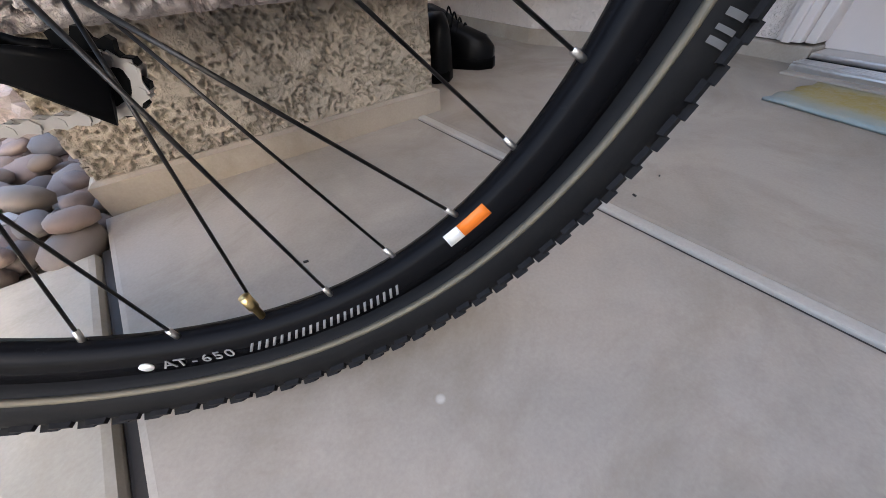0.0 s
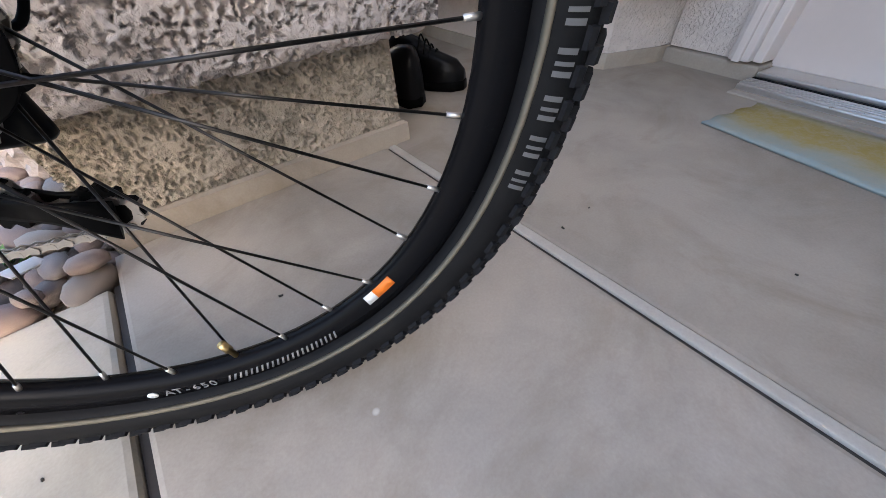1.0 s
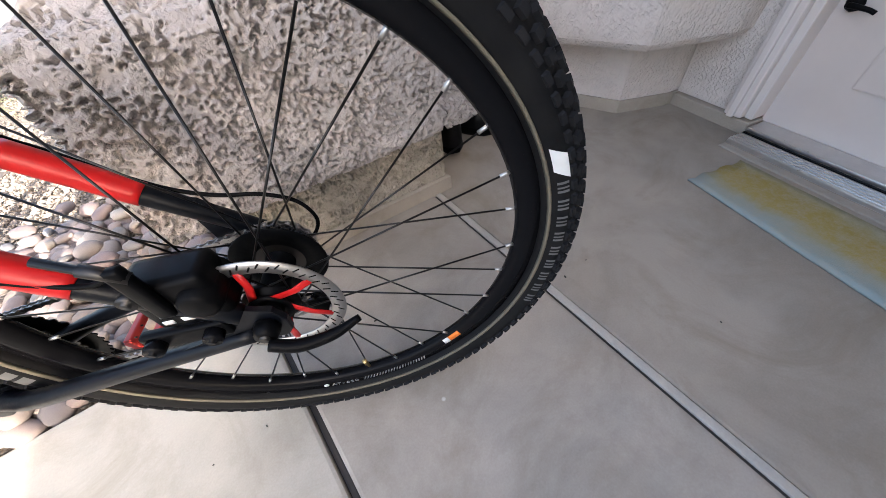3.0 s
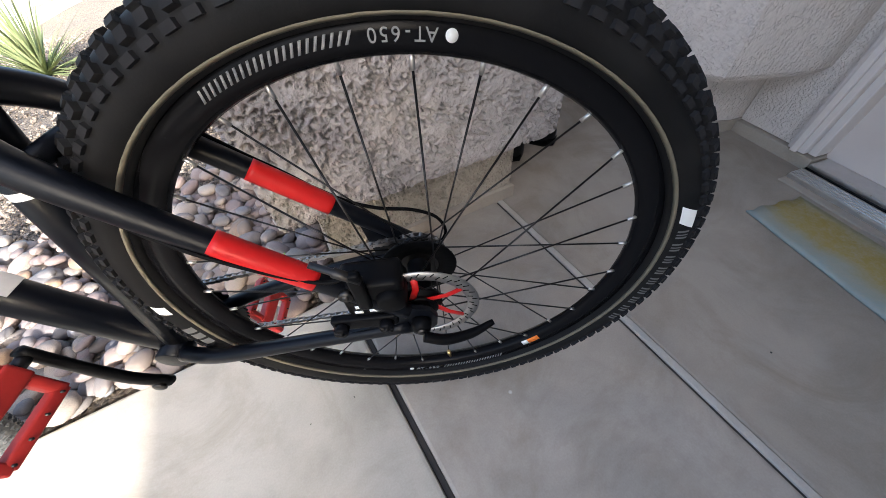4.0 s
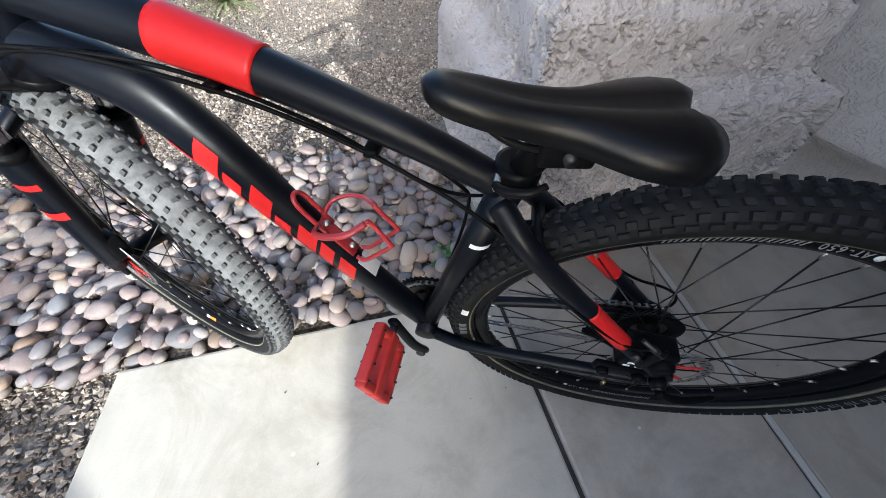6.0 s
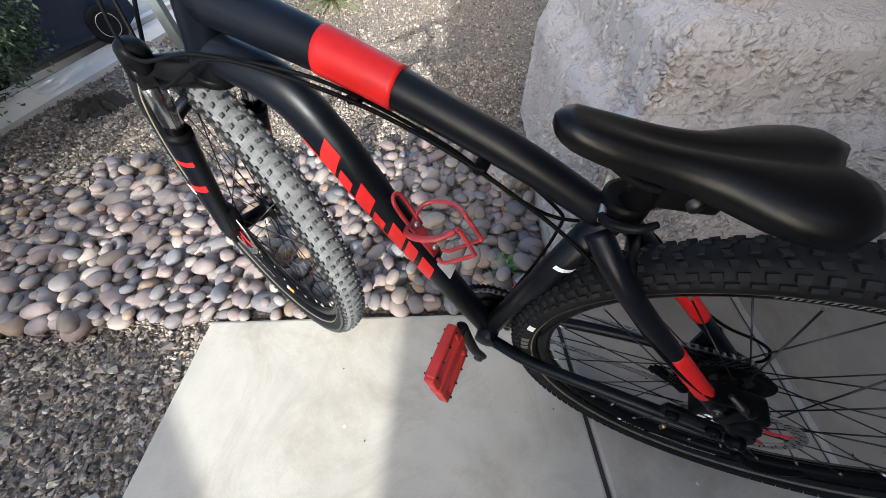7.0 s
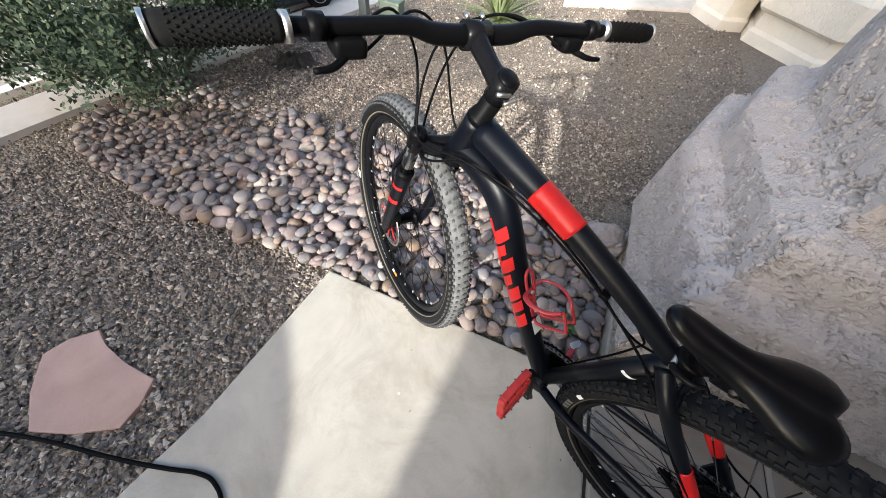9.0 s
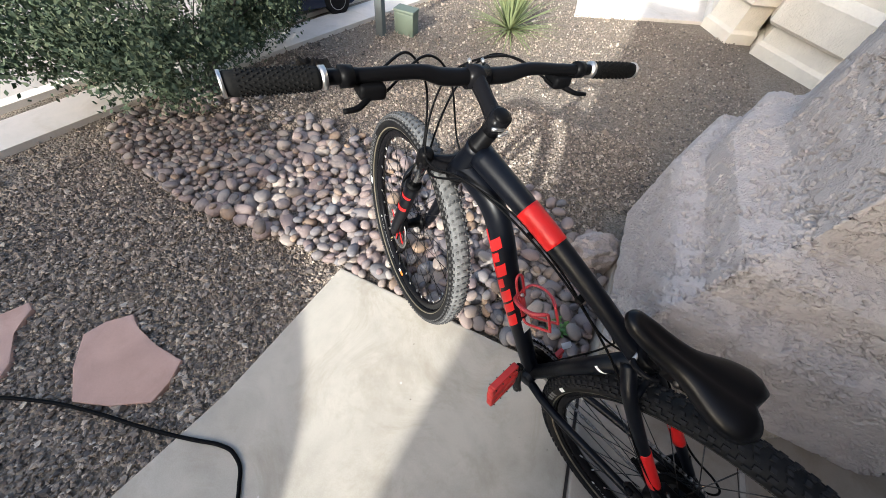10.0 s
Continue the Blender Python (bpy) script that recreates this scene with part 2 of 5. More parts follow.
            out.append(0.5 * (2 * b + (c - a) * t + (2 * a - 5 * b + 4 * c - d) * t * t + (3 * b - a - 3 * c + d) * t ** 3))
    return out + [P[-2]]


def tube(points, radius, sides=12, bm=None, flat=1.0, side=None, caps=True):
    """A round or oval rod along a path; radius is one number or one per point; flat squeezes it across the `side` direction."""
    bm = bm or bmesh.new()
    P = [Vector(p) for p in points]
    n = len(P)
    R = [radius] * n if isinstance(radius, (int, float)) else list(radius)
    if len(R) != n:
        R = list(np.interp(np.linspace(0, 1, n), np.linspace(0, 1, len(R)), R))
    ref = Vector(side) if side else Vector((0, 1, 0))
    rings, last = [], None
    for i in range(n):
        d = (P[min(i + 1, n - 1)] - P[max(i - 1, 0)]).normalized()
        if last is None:
            u = ref - d * ref.dot(d)
            if u.length < 1e-4:
                u = d.orthogonal()
        else:
            u = last - d * last.dot(d)
        u.normalize()
        last = u
        w = d.cross(u)
        rings.append([bm.verts.new(P[i] + (u * math.cos(a) * flat + w * math.sin(a)) * R[i]) for a in (2 * math.pi * k / sides for k in range(sides))])
    for a, b in zip(rings, rings[1:]):
        for k in range(sides):
            bm.faces.new((a[k], a[(k + 1) % sides], b[(k + 1) % sides], b[k]))
    if caps:
        bm.faces.new(rings[0][::-1])
        bm.faces.new(rings[-1])
    return bm


def lathe(profile, axis="y", steps=32, bm=None, center=(0, 0, 0), closed=False):
    """Turns (radius, along) pairs round an axis."""
    bm = bm or bmesh.new()
    c = Vector(center)
    rings = []
    for k in range(steps):
        a = 2 * math.pi * k / steps
        ring = []
        for r, h in profile:
            p = (r * math.cos(a), h, r * math.sin(a)) if axis == "y" else (r * math.cos(a), r * math.sin(a), h) if axis == "z" else (h, r * math.cos(a), r * math.sin(a))
            ring.append(bm.verts.new(c + Vector(p)))
        rings.append(ring)
    n = len(profile)
    for k in range(steps):
        a, b = rings[k], rings[(k + 1) % steps]
        for i in range(n if closed else n - 1):
            j = (i + 1) % n
            bm.faces.new((a[i], a[j], b[j], b[i]))
    if not closed:
        if profile[0][0] > 1e-6:
            bm.faces.new([r[0] for r in rings])
        if profile[-1][0] > 1e-6:
            bm.faces.new([r[-1] for r in rings][::-1])
    bmesh.ops.remove_doubles(bm, verts=bm.verts, dist=1e-6)
    bmesh.ops.recalc_face_normals(bm, faces=bm.faces)
    return bm


def joined(name, verts, faces, mat, smooth=False):
    me = bpy.data.meshes.new(name)
    me.from_pydata(verts, [], faces)
    me.materials.append(mat)
    if smooth:
        me.polygons.foreach_set("use_smooth", [True] * len(me.polygons))
    me.update()
    return me

# ---- ground, walk and road ----
# slab corners in plan: the porch walk between the stones and the house
GROUND_Z = -0.035


def ground():
    bm = bmesh.new()
    n = 60
    xs = np.concatenate([[-400, -120, -40], np.linspace(-14, 4, n), [30, 120, 400]])
    ys = np.concatenate([[-400, -120, -30], np.linspace(-6, 12, n), [30, 120, 400]])
    grid = [[bm.verts.new((x, y, GROUND_Z + (0.012 * noise.noise(Vector((x * 1.3, y * 1.3, 0))) if -14 <= x <= 4 and -6 <= y <= 12 else 0))) for y in ys] for x in xs]
    for i in range(len(xs) - 1):
        for j in range(len(ys) - 1):
            bm.faces.new((grid[i][j], grid[i + 1][j], grid[i + 1][j + 1], grid[i][j + 1]))
    thing("ground", bm, gravel_bed, "tan and grey crushed gravel yard ground", "ground", kind="structure")


ground()


def slab(points, name, label, mat):
    return thing(name, prism(points, -0.12, 0.0, bevel=0.008), mat, label, "pavement", kind="structure", smooth=False)


J1 = 1.43                    # the felt joint


def jx(y):
    """The tooled joint runs a little askew."""
    return 1.999 + 0.06 * (y + 0.5)


slab([(0.318, -0.045), (0.235, -0.66), (0.14, -1.0), (0.05, -1.6), (0.05, -4.0), (J1 - 0.007, -4.0), (J1 - 0.007, -0.105)], "pavement_1", "broom-finished concrete walk slab beside river pebbles", concrete)
# The next two slabs have the porch shade in their colour.
slab([(J1 + 0.007, -0.015), (J1 + 0.007, -4.0), (jx(-4.0) - 0.012, -4.0), (jx(0.0) - 0.012, 0.0)], "pavement_2", "grey-brown concrete porch slab, coloured darker for porch shade", porch_concrete_shaded)
slab([(jx(0.9) + 0.012, 0.9), (jx(-4.0) + 0.012, -4.0), (3.3, -4.0), (3.3, 0.9)], "pavement_3", "stained brown concrete slab before the front door, coloured darker for porch shade", door_concrete_shaded)

thing("joint_1", box((J1 - 0.0065, -4.0, -0.1), (J1 + 0.0065, -0.09, -0.011), 0.003), joint_dark, "dark recessed expansion joint between slabs", "joint", kind="structure", smooth=False)
thing("joint_2", prism([(jx(0.0) - 0.0065, 0.0), (jx(-4.0) - 0.0065, -4.0), (jx(-4.0) + 0.0115, -4.0), (jx(0.0) + 0.0115, 0.0)], -0.1, 0.001, bevel=0.003), joint_pale, "pale rounded joint strip between porch slabs", "joint", kind="structure", smooth=False)
thing("joint_groove", prism([(jx(0.0) - 0.0115, 0.0), (jx(-4.0) - 0.0115, -4.0), (jx(-4.0) - 0.0068, -4.0), (jx(0.0) - 0.0068, 0.0)], -0.1, -0.005), joint_dark, "thin dark groove beside the joint strip", "joint", kind="structure", smooth=False)

thing("sidewalk", prism([(-2.9, -30), (-1.78, -1.0), (-1.6, -0.18), (-1.47, 0.4), (-1.24, 1.1), (-0.95, 2.1), (-0.3, 4.2), (6, 26), (5.4, 26), (-0.62, 4.2), (-1.24, 2.1), (-1.53, 1.1), (-1.76, 0.4), (-1.88, -0.18), (-2.05, -1.0), (-3.2, -30)], -0.1, 0.0, bevel=0.008), walk_concrete, "pale concrete public sidewalk along the yard", "sidewalk", kind="structure", smooth=False)
thing("kerb", prism([(-3.5, -30), (-2.2, -1.0), (-2.02, -0.18), (-1.9, 0.4), (-1.66, 1.1), (-1.36, 2.1), (-0.72, 4.2), (5.2, 26), (5.0, 26), (-0.80, 4.2), (-1.44, 2.1), (-1.74, 1.1), (-1.98, 0.4), (-2.1, -0.18), (-2.28, -1.0), (-3.6, -30)], -0.2, 0.0, bevel=0.012), walk_concrete, "pale concrete kerb along the street", "kerb", kind="structure", smooth=False)
thing("road", prism([(-3.6, -30), (-2.28, -1.0), (-2.1, -0.18), (-1.98, 0.4), (-1.74, 1.1), (-1.44, 2.1), (-0.80, 4.2), (5.0, 26), (4, 70), (-14, 70), (-14, -30)], -0.25, -0.022), asphalt, "sun-bleached asphalt street", "road", kind="structure", smooth=False)

# ---- house walls ----
def wall_ring(levels, outline):
    """A wall block whose outline is pushed out level by level: levels are (z, push); outline is counter-clockwise."""
    bm = bmesh.new()
    n = len(outline)
    rings = []
    for z, push in levels:
        ring = []
        for i, p in enumerate(outline):
            p = Vector(p)
            a = (p - Vector(outline[i - 1])).normalized()
            b = (Vector(outline[(i + 1) % n]) - p).normalized()
            na, nb = Vector((a.y, -a.x)), Vector((b.y, -b.x))
            d = (na + nb) / max(0.4, 1 + na.dot(nb))
            q = p + d * push
            ring.append(bm.verts.new((q.x, q.y, z)))
        rings.append(ring)
    for a, b in zip(rings, rings[1:]):
        for i in range(n):
            bm.faces.new((a[i], a[(i + 1) % n], b[(i + 1) % n], b[i]))
    bm.faces.new(rings[0][::-1])
    bm.faces.new(rings[-1])
    bmesh.ops.recalc_face_normals(bm, faces=bm.faces)
    return bm


def trowel(p, scale, deep):
    """Height of skip-trowelled stucco: smooth plateaus, patches of ragged pits and a few long trowel lips."""
    fine = noise.noise(p * scale) + 0.5 * noise.noise(p * scale * 2.1 + Vector((7, 3, 1)))
    zone = noise.noise(p * scale * 0.17 + Vector((1, 9, 4))) + 0.4 * noise.noise(p * scale * 0.45 + Vector((5, 2, 8)))
    pit = min(1.0, max(0.0, (0.9 * zone - fine - 0.10 - 0.22 * min(1.0, max(0.0, (p.z - 0.5) / 0.2))) / 0.09))
    lip = min(1.0, max(0.0, (noise.noise(p * scale * 0.24 + Vector((3, 3, 6))) + 0.35 * fine) / 0.06 + 0.5))
    return deep * (0.32 * lip - pit) + 0.0006 * noise.noise(p * scale * 0.5)


def relief_wall(levels, outline, fine_sides, top, cell, scale, deep):
    """A wall like wall_ring's, with trowelled relief modelled on the named sides of its outline up to the height top."""
    n = len(outline)
    rings = []
    for z, push in levels:
        ring = []
        for i, p in enumerate(outline):
            p = Vector(p)
            a = (p - Vector(outline[i - 1])).normalized()
            b = (Vector(outline[(i + 1) % n]) - p).normalized()
            na, nb = Vector((a.y, -a.x)), Vector((b.y, -b.x))
            q = p + (na + nb) / max(0.4, 1 + na.dot(nb)) * push
            ring.append(Vector((q.x, q.y, z)))
        rings.append(ring)
    index, verts, faces, soft = {}, [], [], []

    def vert(p, lift):
        key = (round(p.x, 5), round(p.y, 5), round(p.z, 5))
        if key not in index:
            index[key] = len(verts)
            verts.append(p)
            soft.append(lift)
        return index[key]

    for i in range(n):
        j = (i + 1) % n
        long = max((Vector(outline[j]) - Vector(outline[i])).length, 0.01)
        m = max(1, int(long / cell)) if i in fine_sides else 1
        for lo, hi in zip(rings, rings[1:]):
            if i not in fine_sides or lo[0].z >= top:
                faces.append([vert(q, False) for q in (lo[i], lo[j], hi[j], hi[i])])
                continue
            k = max(1, int(max((q - p).length for p, q in zip(lo, hi)) / cell))
            grid = [[vert(lo[i].lerp(lo[j], u / m).lerp(hi[i].lerp(hi[j], u / m), v / k), True) for u in range(m + 1)] for v in range(k + 1)]
            for v in range(k):
                for u in range(m):
                    faces.append([grid[v][u], grid[v][u + 1], grid[v + 1][u + 1], grid[v + 1][u]])
    faces.append([vert(q, False) for q in rings[0]][::-1])
    faces.append([vert(q, False) for q in rings[-1]])
    me = bpy.data.meshes.new("relief")
    me.from_pydata(verts, [], faces)
    me.update()
    nor = np.empty(len(verts) * 3)
    me.vertex_normals.foreach_get("vector", nor)
    nor = nor.reshape(-1, 3)
    out = np.array(verts)
    h = np.array([trowel(p, scale, deep) if on else 0.0 for p, on in zip(verts, soft)])
    out += nor * h[:, None]
    me.vertices.foreach_set("co", out.ravel())
    me.update()
    return me


# foam pop-out band over a recessed plinth, as the profile of the house walls
BAND = [(0.236, 0.0), (0.238, 0.055), (0.243, 0.068), (0.254, 0.076), (0.27, 0.078), (0.555, 0.074), (0.585, 0.062), (0.605, 0.02), (0.62, 0.002), (0.725, -0.004), (0.75, -0.03), (0.765, -0.08), (0.79, -0.1), (1.3, -0.1), (3.9, -0.1)]
PILLAR = [(1.46, 0.0), (2.07, -0.058), (2.10, 0.5), (2.10, 0.98), (1.69, 0.98), (1.51, 0.60)]
for wall_name, wall_levels, wall_mat, size, deep, words in (
        ("wall_plinth", [(0.05, 0.0), (0.236, 0.0)], stucco_plinth_shaded, 140, 0.0085, "tan stucco plinth, coloured darker for shade, recessed under the wall's band"),
        ("wall_pillar", BAND, stucco, 118, 0.0115, "warm grey stucco porch wall with a foam band above its plinth")):
    wall = relief_wall(wall_levels, PILLAR, (0, 4, 5), 1.0, 0.0021, size, deep)
    wall.materials.append(wall_mat)
    wall.polygons.foreach_set("use_smooth", [True] * len(wall.polygons))
    tagged(new(wall_name, wall), words, "plinth" if "plinth" in wall_name else "wall", kind="structure")
thing("wall_curb", wall_ring([(-0.1, 0.012), (0.045, 0.012), (0.05, 0.004)], PILLAR), curb_mat, "tan concrete footing under the stucco wall", "curb", kind="structure", smooth=False)

ENTRY_POSE = pose(2.968, -0.483, 0, 0, 0, -15) @ Matrix.Diagonal((1.6, 1.6, 1.6, 1)) @ pose(-2.38, 0.556, 0)


def at_entry(ob):
    """Turns and sizes a piece of the entry, built square to the axes, into its place."""
    ob.matrix_world = ENTRY_POSE
    return ob


ENTRY = [(2.255, -0.392), (2.37, -0.424), (2.6, -0.424), (2.6, 0.62), (1.873, 0.62), (1.873, 0.25), (2.10, 0.2), (2.135, -0.19)]
BAND2 = [(0.03, 0.0), (0.158, 0.0), (0.16, 0.07), (0.165, 0.085), (0.178, 0.094), (0.2, 0.096), (0.56, 0.096), (0.66, 0.07), (0.72, 0.0), (2.4, 0.0)]
at_entry(thing("wall_entry", wall_ring(BAND2, ENTRY), stucco_fine, "warm grey stucco wall beside the front door", "wall", kind="structure", smooth=False))
at_entry(thing("wall_entry_curb", wall_ring([(-0.1, 0.004), (0.03, 0.004)], ENTRY), curb_mat, "concrete footing under the entry wall", "curb", kind="structure", smooth=False))

# door wall, facing the porch
DX = 2.40
at_entry(thing("wall_door", box((DX, -0.556, 0.028), (DX + 0.22, -0.427, 2.4)), stucco_fine, "stucco wall strip beside the door trim", "wall", kind="structure", smooth=False))
at_entry(thing("wall_door_base", box((DX - 0.012, -0.61, -0.1), (DX + 0.2, -0.427, 0.026), 0.004), curb_mat, "concrete sill strip under the door wall", "curb", kind="structure", smooth=False))
at_entry(thing("wall_over_door", box((DX, -4.0, 1.34), (DX + 0.22, -0.556, 2.4)), stucco_fine, "stucco wall above the front door", "wall", kind="structure", smooth=False))
at_entry(thing("wall_door_far", box((DX, -4.0, 0.0), (DX + 0.22, -1.66, 1.34)), stucco_fine, "stucco wall past the front door", "wall", kind="structure", smooth=False))


def front_door():
    frame = box((DX - 0.02, -0.592, 0.03), (DX + 0.1, -0.556, 1.34), 0.004)
    door = at_entry(tagged(part("door_1", box((DX + 0.03, -1.60, 0.02), (DX + 0.075, -0.606, 1.30), 0.003), door_paint, None, "", False), "taupe painted panelled front door, shut", "door", kind="structure"))
    part("door_frame", frame, trim_paint, door, "moulded taupe door casing", False)
    bm = box((DX - 0.008, -0.608, 0.03), (DX + 0.1, -0.592, 1.325), 0.003)
    box((DX - 0.028, -0.580, 0.03), (DX - 0.02, -0.566, 1.34), 0.003, bm=bm)
    part("casing_bead", bm, trim_paint, door, "", False)
    bm = box((DX - 0.02, -1.66, 0.03), (DX + 0.1, -1.60, 1.34), 0.004)
    part("door_frame", bm, trim_paint, door, "", False)
    part("door_head", box((DX - 0.02, -1.6, 1.30), (DX + 0.1, -0.592, 1.34), 0.004), trim_paint, door, "", False)
    for z0, z1 in ((0.115, 0.52), (0.62, 1.22)):
        for y0, y1 in ((-1.05, -0.70), (-1.50, -1.15)):
            bm = bmesh.new()
            for lo, hi, d in (((y0, z0), (y1, z1), 0.004), ((y0 + 0.035, z0 + 0.035), (y1 - 0.035, z1 - 0.035), 0.008)):
                box((DX + 0.03 - d, lo[0], lo[1]), (DX + 0.034, hi[0], hi[1]), 0.0035, bm=bm)
            part("panel", bm, door_paint, door, "", False)
    # lever handle
    bm = lathe([(0.012, 0.0), (0.013, -0.003), (0.010, -0.006), (0.005, -0.007), (0.0045, -0.022)], "x", 8, center=(DX + 0.03, -0.630, 0.226))
    tube(smooth_path([(DX + 0.009, -0.630, 0.226), (DX + 0.007, -0.640, 0.226), (DX + 0.008, -0.658, 0.224), (DX + 0.009, -0.668, 0.221)], 4), [0.0042, 0.0038, 0.0032, 0.003], 10, bm=bm)
    part("door_handle", bm, black_metal, door, "dark bronze lever handle")
    # threshold
    thr = part("threshold", box((DX - 0.066, -1.6, -0.002), (DX + 0.031, -0.6125, 0.012), 0.003), aluminium, door, "ribbed aluminium threshold", False)
    for k in range(4):
        part("threshold_rib", box((DX - 0.061 + k * 0.0085, -1.6, 0.011), (DX - 0.057 + k * 0.0085, -0.613, 0.0142), 0.001), aluminium, thr, "", False)
    part("threshold_groove", box((DX - 0.026, -1.6, 0.011), (DX - 0.0195, -0.6135, 0.0136), 0.001), black_plastic, thr, "black strip between the threshold's ribs and lip", False)
    part("threshold_lip", box((DX - 0.0185, -1.6, 0.011), (DX + 0.031, -0.6135, 0.0215), 0.003), aluminium, thr, "", False)


front_door()
at_entry(thing("door_step", box((DX - 0.085, -1.7, -0.1), (DX + 0.2, -0.612, 0.003), 0.003), door_concrete_shaded, "low concrete sill under the threshold", "step", kind="structure", smooth=False))


def mat_material():
    m = Mat("worn_mat", rough=0.95)
    n = m.noise(9, 6, 0.72, 0.4)
    band = m.t.nodes.new("ShaderNodeSeparateXYZ")
    m.link(m.coord(), band.inputs[0])
    edge = m.math("ADD", band.outputs["X"], m.math("MULTIPLY", n, 0.09))
    c = m.ramp(edge, [(0.05, (0.27, 0.33, 0.33)), (0.085, (0.30, 0.31, 0.25)), (0.115, (0.33, 0.255, 0.075)), (0.17, (0.29, 0.215, 0.05)), (0.21, (0.28, 0.26, 0.16))])
    m.color(m.mix(m.ramp(m.noise(70, 4, 0.75), [(0.4, (0, 0, 0)), (0.7, (0.5, 0.5, 0.5))]), c, (0.36, 0.33, 0.27)))
    m.bump(m.noise(500, 2, 0.7), 0.5, 0.002)
    return m.m


def door_mat():
    bm = bmesh.new()
    nx, ny = 10, 30
    g = [[bm.verts.new((0.155 * i / nx * (1 + 0.35 * j / ny), -0.85 * j / ny - 0.004 * math.sin(i * 1.7 + j), 0.006 + 0.002 * noise.noise(Vector((i * 0.4, j * 0.4, 3))))) for j in range(ny + 1)] for i in range(nx + 1)]
    for i in range(nx):
        for j in range(ny):
            bm.faces.new((g[i][j], g[i + 1][j], g[i + 1][j + 1], g[i][j + 1]))
    r = bmesh.ops.extrude_face_region(bm, geom=list(bm.faces))
    for v in r["geom"]:
        if isinstance(v, bmesh.types.BMVert):
            v.co.z -= 0.006
    bmesh.ops.recalc_face_normals(bm, faces=bm.faces)
    ob = thing("door_mat", bm, mat_material(), "faded blue and ochre woven door mat, worn thin", "mat")
    ob.matrix_world = pose(2.602, -0.565, 0.001, 0, 0, -19) @ Matrix.Diagonal((1.3, 1.3, 1, 1))


door_mat()

# ---- unseen walls and porch cover, added to shade the yard and porch ----
# Added wall out of view; its top line is cut to the wanted shadow edge.
prof = [(-2.4, -0.1), (-2.4, 1.72), (-2.135, 1.681), (-1.09, 1.698), (-0.812, 1.641), (-0.749, 1.474), (-0.668, 1.408), (-0.321, 1.355), (-0.095, 1.272), (0.059, 1.197), (0.182, 1.126), (0.267, 1.047), (0.326, 0.924), (0.336, 0.6), (0.338, -0.1)]
bm = bmesh.new()
a = [bm.verts.new((x, -3.2, z)) for x, z in prof]
b = [bm.verts.new((x, -3.4, z)) for x, z in prof]
bm.faces.new(a)
bm.faces.new(b[::-1])
for i in range(len(prof)):
    j = (i + 1) % len(prof)
    bm.faces.new((a[j], a[i], b[i], b[j]))
bmesh.ops.recalc_face_normals(bm, faces=bm.faces)
thing("shade_wall_curved", bm, stucco_unseen, "unseen low curved wall added to shade the yard and walk", "wall", kind="structure", smooth=False)
# Added out of view to keep the sun off the right of the walk.
thing("shade_wall_behind", box((0.115, -6.2, -0.1), (3.8, -6.0, 4.75)), stucco_unseen, "unseen plain wall added behind the porch to block the sun", "wall", kind="structure", smooth=False)
# Unseen cover, placed to hold skylight off the door slab.
thing("shade_ceiling", box((1.70, -6.0, 2.2), (3.4, 0.46, 2.32)), stucco_unseen, "unseen plain ceiling added over the door to dim the porch", "ceiling", kind="structure", smooth=False)
# Beam added out of view; narrows the gap that lets skylight in.
thing("shade_beam", box((1.70, -6.0, 1.9), (1.84, -0.3, 2.197)), stucco_unseen, "unseen beam added along the ceiling's open side to cut skylight", "beam", kind="structure", smooth=False)
# Unseen wall, added to darken the pillar's front and the porch floor.
thing("shade_wall_end", box((0.98, -1.9, -0.1), (2.7, -1.7, 2.197)), stucco_unseen, "unseen plain wall added to block light into the porch", "wall", kind="structure", smooth=False)

# ---- the bicycle ----
BIKE = pose(1.537, -0.443, 0.007, 0, 0, 152.2)
bike = tagged(new("bicycle"), "black and red hardtail mountain bicycle parked on the concrete walk", "bicycle")
bike.matrix_world = BIKE
R = 0.3675
BB = Vector((0.415, 0, 0.268))


def ring_letters(text, radius, start, size, y, mat, parent, name, flip=1):
    """Letters of the built-in font laid round the wheel's left side."""
    step = 0.62 * size / radius
    for k, ch in enumerate(text):
        cu = bpy.data.curves.new(name, "FONT")
        cu.body, cu.size, cu.align_x, cu.align_y, cu.extrude = ch, size, "CENTER", "CENTER", 0.0003
        tmp = bpy.data.objects.new(name, cu)
        me = bpy.data.meshes.new_from_object(tmp)
        bpy.data.objects.remove(tmp)
        me.materials.append(mat)
        a = start - flip * step * k
        m = Matrix(((math.sin(a), -math.cos(a), 0, radius * math.cos(a)), (0, 0, 1, y), (-math.cos(a), -math.sin(a), 0, radius * math.sin(a)), (0, 0, 0, 1)))
        share(name, me, parent, m)


def arc_patch(r0, r1, a0, a1, y, n=6, slant=0.0, bm=None):
    """A thin raised print on the wheel's left side between two radii and two angles (degrees)."""
    bm = bm or bmesh.new()
    rows = []
    for k in range(n + 1):
        a = math.radians(a0 + (a1 - a0) * k / n)
        s = math.radians(slant)
        rows.append([bm.verts.new((r * math.cos(b), yy, r * math.sin(b))) for r, b, yy in ((r0, a, y[0]), (r1, a + s, y[1]))])
    for p, q in zip(rows, rows[1:]):
        bm.faces.new((p[0], p[1], q[1], q[0]))
    r = bmesh.ops.extrude_face_region(bm, geom=list(bm.faces)[-n:])
    for v in r["geom"]:
        if isinstance(v, bmesh.types.BMVert):
            v.co.y += 0.0004
    return bm


def side_patch(a0, a1, r0, r1, slant=0.0):
    """A thin print that follows the bulge of the tyre's left sidewall."""
